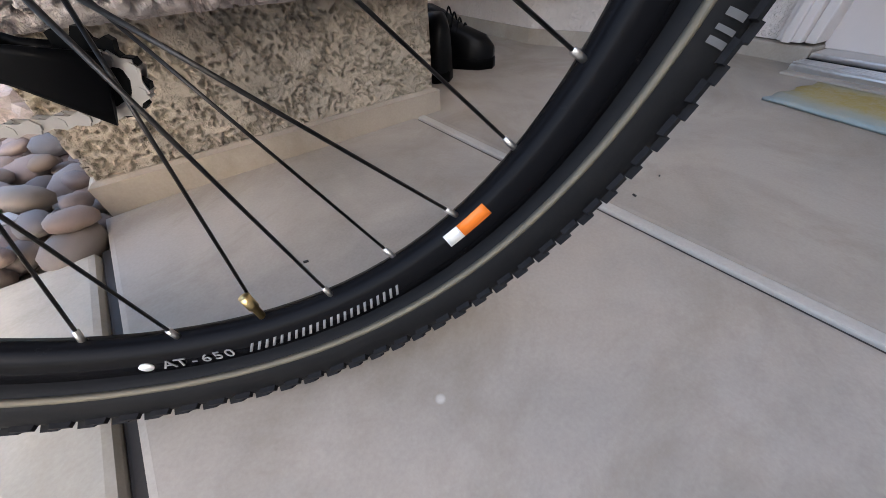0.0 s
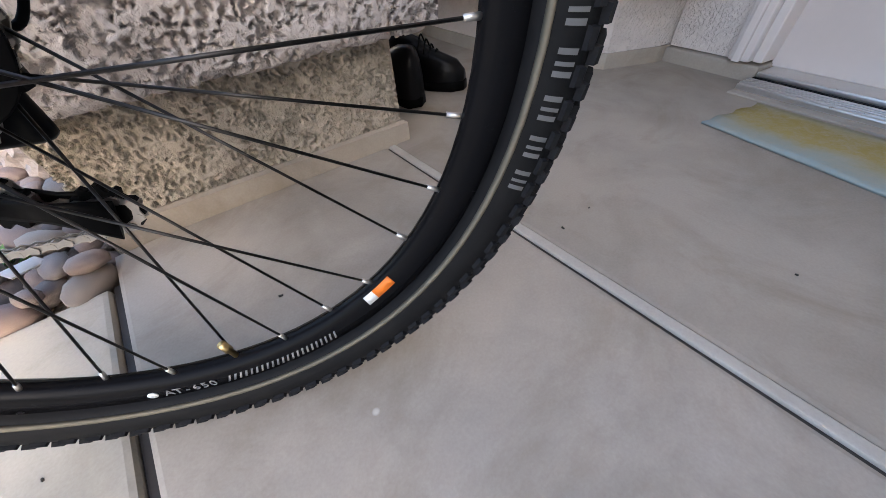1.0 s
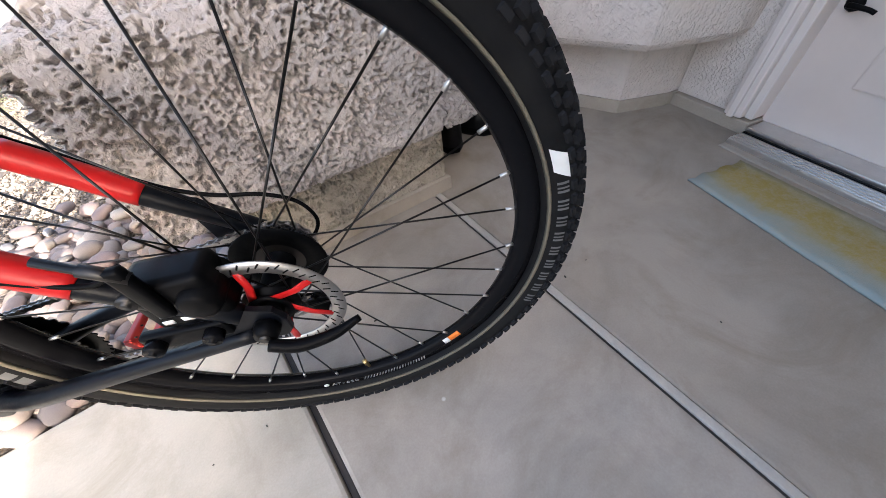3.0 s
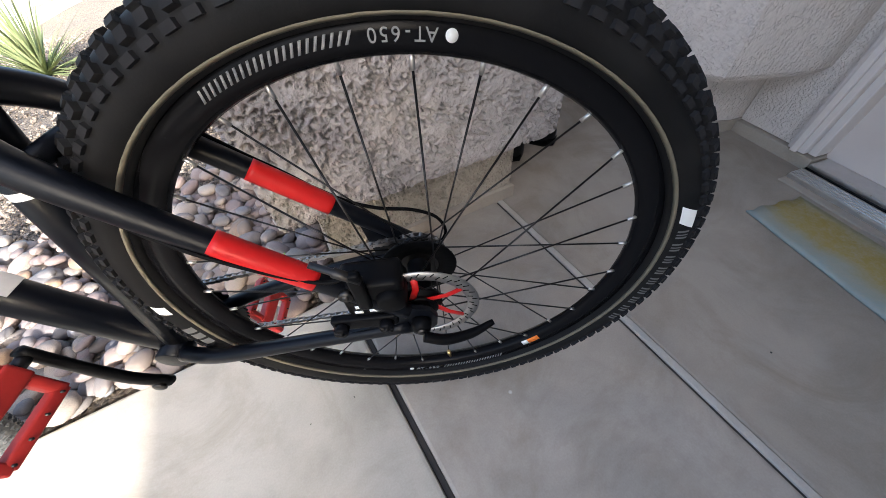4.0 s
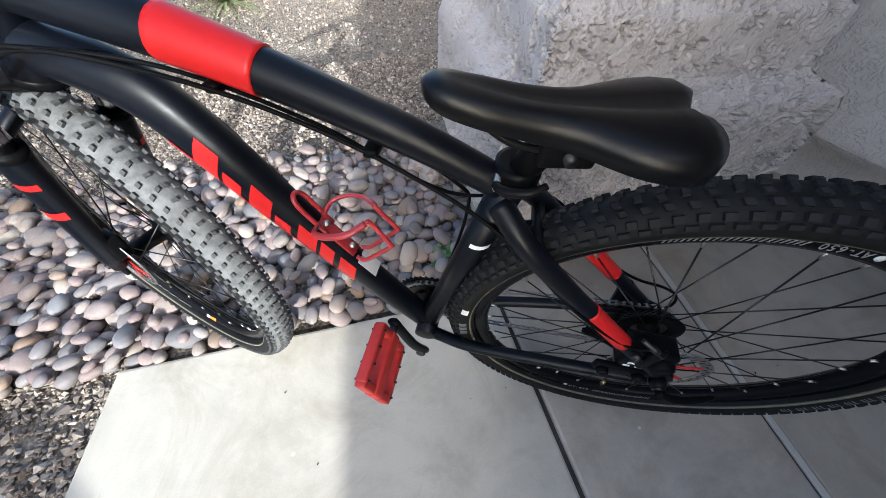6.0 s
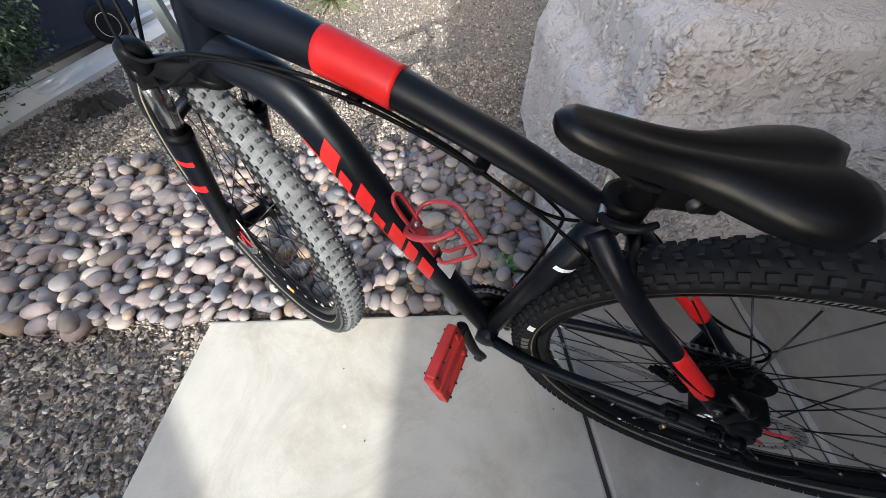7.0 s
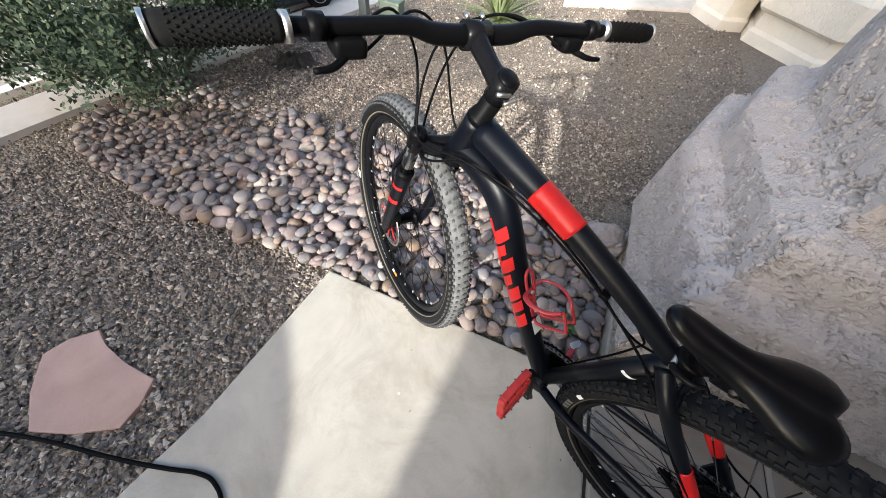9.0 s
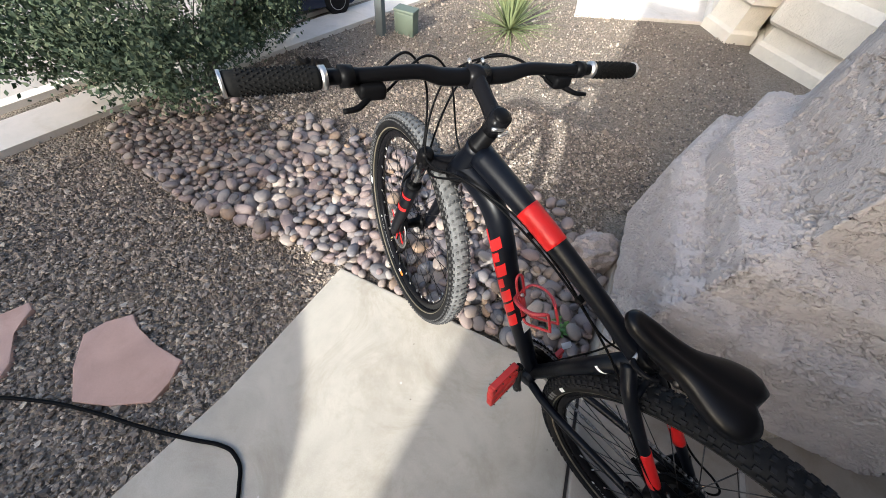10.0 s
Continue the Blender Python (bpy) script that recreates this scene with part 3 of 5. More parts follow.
    bm = bmesh.new()
    rows = []
    for k in range(5):
        a = math.radians(a0 + (a1 - a0) * k / 4)
        row = []
        for j in range(6):
            r = r0 + (r1 - r0) * j / 5
            y = 0.0303 * math.sqrt(max(0.0, 1 - ((r - 0.344) / 0.0265) ** 2)) + 0.0003
            b = a + math.radians(slant) * j / 5
            row.append(bm.verts.new((r * math.cos(b), y, r * math.sin(b))))
        rows.append(row)
    for p, q in zip(rows, rows[1:]):
        for j in range(5):
            bm.faces.new((p[j], p[j + 1], q[j + 1], q[j]))
    return bm


def wheel(center, turn, rear):
    """Rim mesh with tyre, hub, spokes and prints under it. The axle lies along y."""
    m = Matrix.Translation(center) @ turn
    rim = part("rear_wheel" if rear else "front_wheel", lathe([(0.298, -0.0075), (0.295, 0.0), (0.298, 0.0075), (0.307, 0.0125), (0.321, 0.0135), (0.3225, 0.011), (0.313, 0.009), (0.313, -0.009), (0.3225, -0.011), (0.321, -0.0135), (0.307, -0.0125)], "y", 96, closed=True), black_gloss, bike, "black alloy rim with grey hatched decals")
    rim.matrix_basis = m
    # carcass
    prof = []
    for k in range(21):
        a = math.radians(-148 + 296 * k / 20)
        prof.append((0.344 + 0.0265 * math.cos(a), 0.030 * math.sin(a)))
    tyre = part("tyre", lathe(prof, "y", 120, closed=True), rubber, rim, "black knobbly tyre with a bare sidewall")
    # knobs
    knob_v, knob_f = [], []

    def knob(ang, across, w, l, h, skew):
        """A block on the tread at angle ang round the wheel, `across` radians over the crown."""
        b = len(knob_v)
        for top in (0, 1):
            for sx, sy in ((-1, -1), (1, -1), (1, 1), (-1, 1)):
                k = 0.84 if top else 1.0
                aa = across + sy * w * k / 0.0282
                th = ang + (sx * l * k + skew * sy * w) / 0.37
                rr = 0.344 + (0.0265 - 0.0015 + top * (h + 0.0015)) * math.cos(aa)
                yy = (0.030 - 0.0015 + top * (h + 0.0015)) * math.sin(aa)
                knob_v.append((rr * math.cos(th), yy, rr * math.sin(th)))
        knob_f.extend([(b + 7, b + 6, b + 5, b + 4)] + [(b + i, b + 4 + i, b + 4 + (i + 1) % 4, b + (i + 1) % 4) for i in range(4)])

    rows = 112 if rear else 110
    g = 0.86 if rear else 0.66
    for k in range(rows):
        a = 2 * math.pi * k / rows
        da = math.pi / rows
        if k % 2 == 0:
            knob(a, 0.15, 0.0040 * g, 0.0052 * g, 0.0042, 0.4)
            knob(a, -0.15, 0.0040 * g, 0.0052 * g, 0.0042, -0.4)
        else:
            knob(a, 0.0, 0.0055 * g, 0.0048 * g, 0.0042, 0)
        knob(a + da * 0.5, 0.52, 0.0042 * g, 0.0056 * g, 0.0044, 0.305)
        knob(a + da * 0.5, -0.52, 0.0042 * g, 0.0056 * g, 0.0044, -0.305)
        knob(a + da * 1.1, 0.95, 0.0048 * g, 0.0066 * g, 0.0050, 0.0)
        knob(a + da * 0.2, 1.3, 0.0036 * g, 0.0078 * g, 0.0036, 0.0)
        knob(a + da * 0.2, -1.3, 0.0036 * g, 0.0078 * g, 0.0036, 0.0)
        knob(a + da * 1.1, -0.95, 0.0048 * g, 0.0066 * g, 0.0050, 0.0)
    tread = new("tread", joined("tread", knob_v, knob_f, rear_knob if rear else tread_knob))
    tread.parent = tyre
    tagged(tread, "square rubber tread knobs", kind="stuff")
    if not rear:
        part("tread_band", lathe([(0.344 + 0.0272 * math.cos(a), 0.0307 * math.sin(a)) for a in (-1.0 + 2.0 * k / 10 for k in range(11))] + [(0.355, 0.018), (0.355, -0.018)], "y", 120, closed=True), tread_rubber, tyre, "pale dusty crown of the tread")
    for s in (-1, 1):
        part("bead_line", lathe([(0.3253, s * 0.0215), (0.3272, s * 0.0243), (0.329, s * 0.0256), (0.3272, s * 0.0228)], "y", 96, closed=True), bead_tan, tyre, "tan bead line")
    hub = part("hub", lathe([(0.009, -0.062), (0.009, -0.045), (0.03, -0.042), (0.03, -0.036), (0.018, -0.03), (0.0165, 0.0), (0.018, 0.03), (0.03, 0.034), (0.03, 0.04), (0.012, 0.044), (0.012, 0.064)], "y", 28), black_metal, rim, "black alloy hub")
    spoke_mesh = mesh_of("spoke", tube([(0, 0, 0), (0, 0, 1)], 0.00115, 6), dark_steel)
    nipple_mesh = mesh_of("nipple", tube([(0, 0, 0), (0, 0, 0.014)], 0.0022, 8), steel)
    for k in range(32):
        side = 1 if k % 2 == 0 else -1
        cross = 1 if (k // 2) % 2 == 0 else -1
        a_rim = 2 * math.pi * (k + 0.5) / 32
        a_hub = a_rim + cross * math.radians(62)
        p = Vector((0.0275 * math.cos(a_hub), side * 0.0375, 0.0275 * math.sin(a_hub)))
        q = Vector((0.298 * math.cos(a_rim), side * 0.002, 0.298 * math.sin(a_rim)))
        d = q - p
        rot = d.to_track_quat("Z", "Y").to_matrix().to_4x4()
        share("spoke", spoke_mesh, rim, Matrix.Translation(p) @ rot @ Matrix.Diagonal((1, 1, d.length, 1)))
        share("nipple", nipple_mesh, rim, Matrix.Translation(q - d.normalized() * 0.013) @ rot)
    # prints on the left side of the rim: hatch, model number, badge; twice round
    for base in (-80, 101) if rear else (-40, 140):
        for k in range(22):
            a = base - 13.5 - k * 1.08
            part("rim_hatch", arc_patch(0.3085, 0.3172, a, a - 0.42, (0.0129, 0.0137), 1, 0.9), grey_print, rim)
        c = Vector((0.313 * math.cos(radians(base)), 0.0128, 0.313 * math.sin(radians(base))))
        part("rim_badge", tube([c, c + Vector((0, 0.0012, 0))], 0.0046, 16), white_print, rim, "round white rim badge")
        ring_letters("AT-650", 0.313, math.radians(base - 2.6), 0.0135, 0.0138, grey_print, rim, "rim_letter")
    # sidewall lettering drawn as plain bars after a white badge
    base = -157 if rear else 30
    for k in range(9):
        a = base - k * 4.3
        for d, w in ((0.0, 0.55), (1.0, 0.4), (2.0, 0.55)):
            part("sidewall_print", side_patch(a - d, a - d - w, 0.3345, 0.3462), side_print, tyre)
    part("sidewall_badge", side_patch(base - 39.5, base - 44.5, 0.333, 0.348, 2.0), white_print, tyre, "white badge on the tyre sidewall")
    if rear:
        part("sidewall_badge", side_patch(6.5, 3.3, 0.334, 0.347, 1.0), white_print, tyre)
        for k in range(3):
            part("sidewall_print", side_patch(-3 - k * 3, -5.2 - k * 3, 0.3335, 0.3475), side_print, tyre)
    # warning sticker and valve
    b = -128.5 if rear else -90
    part("rim_sticker", arc_patch(0.2985, 0.307, b, b - 4.6, (0.0085, 0.0128), 4), orange_print, rim, "orange rim sticker")
    part("rim_sticker", arc_patch(0.2985, 0.307, b + 2.4, b, (0.0085, 0.0128), 3), white_print, rim, "white end of the rim sticker")
    a = math.radians(-96 if rear else -60)
    d = Vector((math.cos(a), 0, math.sin(a)))
    part("valve", tube([d * 0.298, d * 0.284, d * 0.2835, d * 0.271], [0.003, 0.003, 0.0042, 0.0042], 10), brass, rim, "brass valve cap")
    return rim


wheel(Vector((0, 0, R)), Matrix.Identity(4), True)


def rod(name, pts, radius, mat, parent, label="", sides=16, flat=1.0, steps=8):
    return part(name, tube(smooth_path(pts, steps) if len(pts) > 2 else pts, radius, sides, flat=flat), mat, parent, label)


def plate(outline, y0, y1):
    """A flat plate cut to an outline in x and z, between two sideways planes."""
    bm = prism([(x, -z) for x, z in outline], y0, y1, bevel=0.0015)
    bmesh.ops.rotate(bm, verts=bm.verts, matrix=Matrix.Rotation(radians(-90), 3, "X"))
    bmesh.ops.recalc_face_normals(bm, faces=bm.faces)
    return bm


HT_BOT = Vector((0.858, 0, 0.755))
AX = Vector((0.40, 0, -0.917)).normalized()        # steering axis, downwards
HT_TOP = HT_BOT - AX * 0.115
COLLAR = Vector((0.311, 0, 0.695))
part("seat_tube", tube([BB, COLLAR + Vector((-0.004, 0, 0.018))], 0.0205, 20), frame_black, bike, "matt black seat tube")
TT = [(0.318, 0, 0.684), (0.43, 0, 0.733), (0.567, 0, 0.781), (0.656, 0, 0.807), (0.80, 0, 0.842)]
rod("top_tube", TT, [0.0185, 0.0205, 0.0225, 0.0245, 0.029], frame_black, bike, "matt black hydroformed top tube", 20)
rod("top_tube_band", [(0.567, 0, 0.781), (0.611, 0, 0.7945), (0.656, 0, 0.807)], [0.0243, 0.0250, 0.0260], frame_red, bike, "red painted band on the top tube", 20)
DT = [(0.422, 0, 0.277), (0.495, 0, 0.380), (0.565, 0, 0.482), (0.630, 0, 0.583), (0.686, 0, 0.680), (0.742, 0, 0.748), (0.845, 0, 0.782)]
DT_R = [0.0265, 0.0285, 0.0305, 0.0325, 0.0335, 0.0325, 0.029]
rod("down_tube", DT, DT_R, frame_black, bike, "matt black down tube", 20, 0.82)
part("head_tube", tube([HT_BOT, HT_BOT - AX * 0.03, HT_TOP + AX * 0.02, HT_TOP], [0.0275, 0.025, 0.0235, 0.025], 22), frame_black, bike, "black head tube")
part("bottom_bracket", lathe([(0.02, -0.037), (0.023, -0.036), (0.023, 0.036), (0.02, 0.037)], "y", 24, center=BB), frame_black, bike)
for s in (1, -1):
    rod("seat_stay", [(0.322, s * 0.016, 0.672), (0.28, s * 0.046, 0.638), (0.205, s * 0.056, 0.568), (0.12, s * 0.06, 0.488), (0.015, s * 0.064, 0.392)], [0.0155, 0.0145, 0.013, 0.0125, 0.011], frame_black, bike, "black seat stay")
    rod("seat_stay_band", [(0.176, s * 0.0572, 0.5415), (0.14, s * 0.0592, 0.507), (0.103, s * 0.0606, 0.4722)], [0.0136, 0.0136, 0.0134], frame_red, bike, "red band on the seat stay")
    rod("chain_stay", [(0.395, s * 0.028, 0.270), (0.315, s * 0.050, 0.296), (0.18, s * 0.060, 0.328), (0.015, s * 0.066, 0.358)], [0.013, 0.012, 0.011, 0.0105], frame_black, bike, "black chain stay")
    part("dropout", plate([(-0.02, 0.352), (-0.012, 0.343), (0.03, 0.341), (0.10, 0.336), (0.112, 0.35), (0.066, 0.362), (0.075, 0.42), (0.082, 0.46), (0.062, 0.452), (0.018, 0.404), (-0.014, 0.39), (-0.022, 0.372)], s * 0.064 - 0.0035, s * 0.064 + 0.0035), frame_black, bike, "black forged dropout plate", False)
part("stay_bridge", tube([(0.268, -0.046, 0.627), (0.268, 0.046, 0.627)], 0.0085, 12), frame_black, bike)
rod("gusset", [(0.335, 0, 0.59), (0.30, 0, 0.612), (0.27, 0, 0.625)], 0.009, frame_black, bike)
# collar with its quick-release lever, seat post
part("seat_collar", lathe([(0.0205, 0.0), (0.0252, 0.0), (0.0252, 0.02), (0.0205, 0.02)], "z", 24, center=COLLAR + Vector((-0.002, 0, 0.005))), black_metal, bike, "black seat clamp")
rod("clamp_lever", [(0.330, 0.028, 0.708), (0.318, 0.039, 0.711), (0.296, 0.041, 0.716), (0.281, 0.034, 0.722)], [0.005, 0.006, 0.005, 0.0035], black_gloss, bike, "glossy black quick-release lever")
part("clamp_nut", tube([(0.328, -0.034, 0.708), (0.328, 0.034, 0.708)], 0.004, 10), steel, bike)
POST = Vector((0.283, 0.015, 0.772))
part("seat_post", tube([COLLAR, POST], 0.0165, 18), black_metal, bike, "black seat post")


def saddle():
    """Lofted shell: narrow nose, wide split tail, domed top and a thin skirt."""
    sad = bmesh.new()
    L0, L1 = 0.402, 0.158
    rings = []
    n = 22
    for i in range(n + 1):
        u = (i / n) ** 1.35
        x = L0 + (L1 - L0) * u
        w = 0.020 + 0.007 * min(1, u * 5) + 0.040 / (1 + math.exp(-(u - 0.60) * 14))
        if u > 0.8:
            w *= math.sqrt(max(0.0, 1 - ((u - 0.8) / 0.206) ** 2))
        top = 0.822 - 0.016 * u - 0.012 * math.sin(math.pi * u)
        if u < 0.08:
            top -= 0.009 * (1 - u / 0.08) ** 2
        if u > 0.86:
            top -= 0.014 * ((u - 0.86) / 0.14) ** 2
        tip = math.sqrt(max(0.0, 1 - (1 - min(1, u / 0.09)) ** 2))
        w *= max(0.12, tip)
        depth = (0.022 + 0.012 * u) * max(0.2, tip)
        ring = []
        for k in range(17):
            a = math.pi * k / 16
            y = w * math.cos(a)
            dome = math.sin(a) ** 0.55
            groove = 0.006 * math.exp(-(y / 0.010) ** 2) * min(1, u * 3)
            z = top - depth * (1 - dome) - groove
            notch = 0.024 * math.exp(-(y / 0.022) ** 2) * max(0.0, (u - 0.72) / 0.28) ** 2
            ring.append(sad.verts.new((x + notch, y, z)))
        for k in range(1, 8):
            y = -w * 0.9 + 1.8 * w * k / 8
            notch = 0.024 * math.exp(-(y / 0.022) ** 2) * max(0.0, (u - 0.72) / 0.28) ** 2
            ring.append(sad.verts.new((x + notch, y, top - depth - 0.004)))
        rings.append(ring)
    for p, q in zip(rings, rings[1:]):
        m = len(p)
        for k in range(m):
            sad.faces.new((p[k], p[(k + 1) % m], q[(k + 1) % m], q[k]))
    sad.faces.new(rings[0])
    sad.faces.new(rings[-1][::-1])
    bmesh.ops.recalc_face_normals(sad, faces=sad.faces)
    ob = part("saddle", sad, saddle_mat, bike, "black padded vinyl saddle")
    ob.matrix_basis = pose(0.275, 0.018, 0, 0, 0, 10) @ pose(-0.275, 0, 0)      # twisted a little on its post
    for s in (1, -1):
        rod_pts = [(0.355, s * 0.012, 0.786), (0.32, s * 0.02, 0.770), (0.26, s * 0.022, 0.764), (0.235, s * 0.027, 0.766), (0.195, s * 0.036, 0.772)]
        part("saddle_rail", tube(smooth_path(rod_pts, 5), 0.0036, 10), black_gloss, ob, "black steel saddle rail")
    part("post_clamp", box((0.255, -0.028, 0.752), (0.305, 0.028, 0.779), 0.006, 3), black_metal, ob, "black post clamp")
    part("clamp_bolt", tube([(0.279, -0.034, 0.765), (0.279, 0.034, 0.765)], 0.006, 12), dark_steel, ob)


saddle()

# red letter-like blocks on the down tube's left side, then on the right
def tube_point(pts, u):
    P = smooth_path(pts, 12)
    f = u * (len(P) - 1)
    i = min(int(f), len(P) - 2)
    return P[i].lerp(P[i + 1], f - i), (P[i + 1] - P[i]).normalized()


def down_tube_marks(side):
    """Four slanted red blocks standing for the maker's lettering."""
    for k, (u0, u1) in enumerate(((0.272, 0.382), (0.390, 0.500), (0.508, 0.618), (0.626, 0.736))):
        w = u1 - u0
        pieces = [(-1.15, -0.35, u0, u1), (-0.36, 0.75, u0, u0 + 0.46 * w)]
        if k != 3:
            pieces.append((-0.36, 0.75 if k == 0 else 0.3, u0 + 0.62 * w, u0 + 0.98 * w))
        for v0, v1, w0, w1 in pieces:
            bm = bmesh.new()
            grid = []
            for i in range(7):
                row = []
                for j in range(5):
                    v = v0 + (v1 - v0) * j / 4
                    u = w0 + (w1 - w0) * i / 6 + 0.028 * v
                    c, d = tube_point(DT, u)
                    r = float(np.interp(u, np.linspace(0, 1, 7), DT_R)) * 1.015
                    up = Vector((-d.z, 0, d.x))
                    row.append(bm.verts.new(c + up * r * math.sin(v * 0.9) + Vector((0, side * 0.82 * r * math.cos(v * 0.9) + side * 0.0006, 0))))
                grid.append(row)
            for i in range(6):
                for j in range(4):
                    bm.faces.new((grid[i][j], grid[i + 1][j], grid[i + 1][j + 1], grid[i][j + 1]))
            bmesh.ops.recalc_face_normals(bm, faces=bm.faces)
            part("down_tube_mark", bm, frame_red, bike, "red painted block on the down tube")


down_tube_marks(1)
down_tube_marks(-1)
c, d = tube_point(DT, 0.275)
up = Vector((-d.z, 0, d.x))
part("frame_label", box((-0.022, -0.015, 0), (0.022, 0.015, 0.0012), 0.0004, m=Matrix.Translation(c + up * 0.0288) @ Matrix((( d.x, 0, up.x, 0), (0, 1, 0, 0), (d.z, 0, up.z, 0), (0, 0, 0, 1)))), silver_label, bike, "silver label on the down tube")
bm = bmesh.new()
rows = []
for v in (0.735, 0.755):
    q = BB.lerp(COLLAR, v)
    rows.append([bm.verts.new(q + Vector((0.0209 * math.sin(a), 0.0209 * math.cos(a), 0.0))) for a in (-0.9 + 0.2 * k for k in range(8))])
for k in range(7):
    bm.faces.new((rows[0][k], rows[0][k + 1], rows[1][k + 1], rows[1][k]))
part("seat_tube_label", bm, white_print, bike, "small white size label on the seat tube")


def bottle_cage():
    """Bent alloy rod cage bolted along the upper side of the down tube."""
    def at(u, h, y):
        c, d = tube_point(DT, 0.325 + (u - 0.27) * 0.92)
        up = Vector((-d.z, 0, d.x))
        return c + up * h + Vector((0, y, 0))
    cage = part("bottle_cage", tube([at(0.27, 0.031, 0.0), at(0.32, 0.031, 0.0), at(0.39, 0.031, 0.0)], 0.004, 12, flat=3.2), cage_red, bike, "red alloy bottle cage")
    pts = [at(0.36, 0.034, 0.011), at(0.42, 0.036, 0.012), at(0.462, 0.038, 0.010), at(0.475, 0.038, 0.0), at(0.462, 0.038, -0.010), at(0.42, 0.036, -0.012), at(0.36, 0.034, -0.011)]
    part("cage_loop", tube(smooth_path(pts, 6), 0.0036, 10), cage_red, cage)
    for s in (1, -1):
        pts = [at(0.39, 0.034, s * 0.010), at(0.395, 0.045, s * 0.033), at(0.385, 0.072, s * 0.042), at(0.37, 0.1, s * 0.036), at(0.362, 0.122, s * 0.018)]
        part("cage_arm", tube(smooth_path(pts, 6), 0.0034, 10, flat=1.5), cage_red, cage)
        pts = [at(0.362, 0.122, s * 0.018), at(0.355, 0.125, s * 0.014), at(0.285, 0.124, s * 0.016), at(0.275, 0.120, s * 0.016), at(0.262, 0.085, s * 0.016), at(0.25, 0.046, s * 0.014), at(0.262, 0.034, s * 0.010)]
        part("cage_foot", tube(smooth_path(pts, 4), 0.0036, 10), cage_red, cage)
    for u in (0.29, 0.375):
        part("cage_bolt", tube([at(u, 0.033, 0), at(u, 0.040, 0)], 0.005, 10), steel, cage, "steel cage bolt")


bottle_cage()


# ---- drivetrain ----
def cog(r, teeth, y0, y1, bm):
    pr = []
    for k in range(teeth * 4):
        a = 2 * math.pi * k / (teeth * 4)
        rr = r + (0.0035 if k % 4 in (0, 1) else -0.001)
        pr.append((rr * math.cos(a), rr * math.sin(a)))
    lo = [bm.verts.new((x, y0, z)) for x, z in pr]
    hi = [bm.verts.new((x, y1, z)) for x, z in pr]
    bm.faces.new(lo)
    bm.faces.new(hi[::-1])
    for k in range(len(pr)):
        bm.faces.new((lo[k], hi[k], hi[(k + 1) % len(pr)], lo[(k + 1) % len(pr)]))


HUB = Vector((0, 0, R))
cas_bm = bmesh.new()
for k, (r, t) in enumerate(((0.052, 30), (0.049, 28), (0.046, 25), (0.043, 23), (0.04, 20), (0.034, 17), (0.029, 15), (0.025, 13))):
    cog(r, t, -0.0255 - k * 0.0042, -0.0275 - k * 0.0042, cas_bm)
bmesh.ops.recalc_face_normals(cas_bm, faces=cas_bm.faces)
cassette = part("cassette", cas_bm, dark_steel, bike, "dark steel eight-speed cassette", False)
cassette.location = HUB
part("spoke_guard", lathe([(0.03, -0.0238), (0.056, -0.0225), (0.057, -0.0235), (0.03, -0.025)], "y", 40, closed=True), black_plastic, cassette, "black plastic spoke guard")


def rotor(center, turn, parent):
    """Drilled brake disc with a red carrier, in two rings joined by arms."""
    ob = part("brake_rotor", lathe([(0.064, 0.0), (0.08, 0.0), (0.08, 0.0018), (0.064, 0.0018)], "y", 64, closed=True), rotor_steel, parent, "slotted steel brake disc")
    ob.matrix_basis = Matrix.Translation(center) @ turn
    slot = mesh_of("rotor_slot", box((-0.0011, -0.0004, -0.0042), (0.0011, 0.0022, 0.0042), 0.0006, 1), black_plastic)
    for k in range(54):
        a = 2 * math.pi * k / 54
        r = 0.0695 if k % 2 else 0.0742
        share("rotor_slot", slot, ob, Matrix.Rotation(-a, 4, "Y") @ pose(r, 0, 0, 0, 62, 0))
    for k in range(6):
        a = 2 * math.pi * k / 6
        p = Vector((0.02 * math.cos(a), 0.0009, 0.02 * math.sin(a)))
        q = Vector((0.066 * math.cos(a + 0.5), 0.0009, 0.066 * math.sin(a + 0.5)))
        part("rotor_arm", tube([p, p.lerp(q, 0.5) + Vector((0.004 * math.cos(a + 1.8), 0, 0.004 * math.sin(a + 1.8))), q], 0.0046, 8, flat=0.3), frame_red, ob, "red rotor arm")
    part("rotor_center", lathe([(0.012, -0.001), (0.024, -0.001), (0.024, 0.003), (0.012, 0.003)], "y", 24, closed=True), black_metal, ob)
    return ob


rotor(HUB + Vector((0, 0.046, 0)), Matrix.Identity(4), bike)
# rear caliper inside the stays
cal = part("rear_caliper", box((0.012, 0.028, 0.398), (0.086, 0.070, 0.462), 0.010, 3), black_metal, bike, "black disc brake caliper")
part("caliper_piston", lathe([(0.0, 0.080), (0.012, 0.080), (0.0165, 0.077), (0.0185, 0.068), (0.0185, 0.03)], "y", 22, center=(0.028, 0, 0.432)), black_plastic, cal, "round black piston housing")
part("caliper_arm", box((0.05, 0.068, 0.425), (0.066, 0.078, 0.492), 0.004, 2), black_metal, cal, "black actuating arm")
part("caliper_barrel", tube([(0.052, 0.073, 0.478), (0.075, 0.073, 0.497), (0.0755, 0.073, 0.4975), (0.094, 0.072, 0.512)], [0.0055, 0.0055, 0.0038, 0.0038], 10), dark_steel, cal, "knurled cable adjuster")
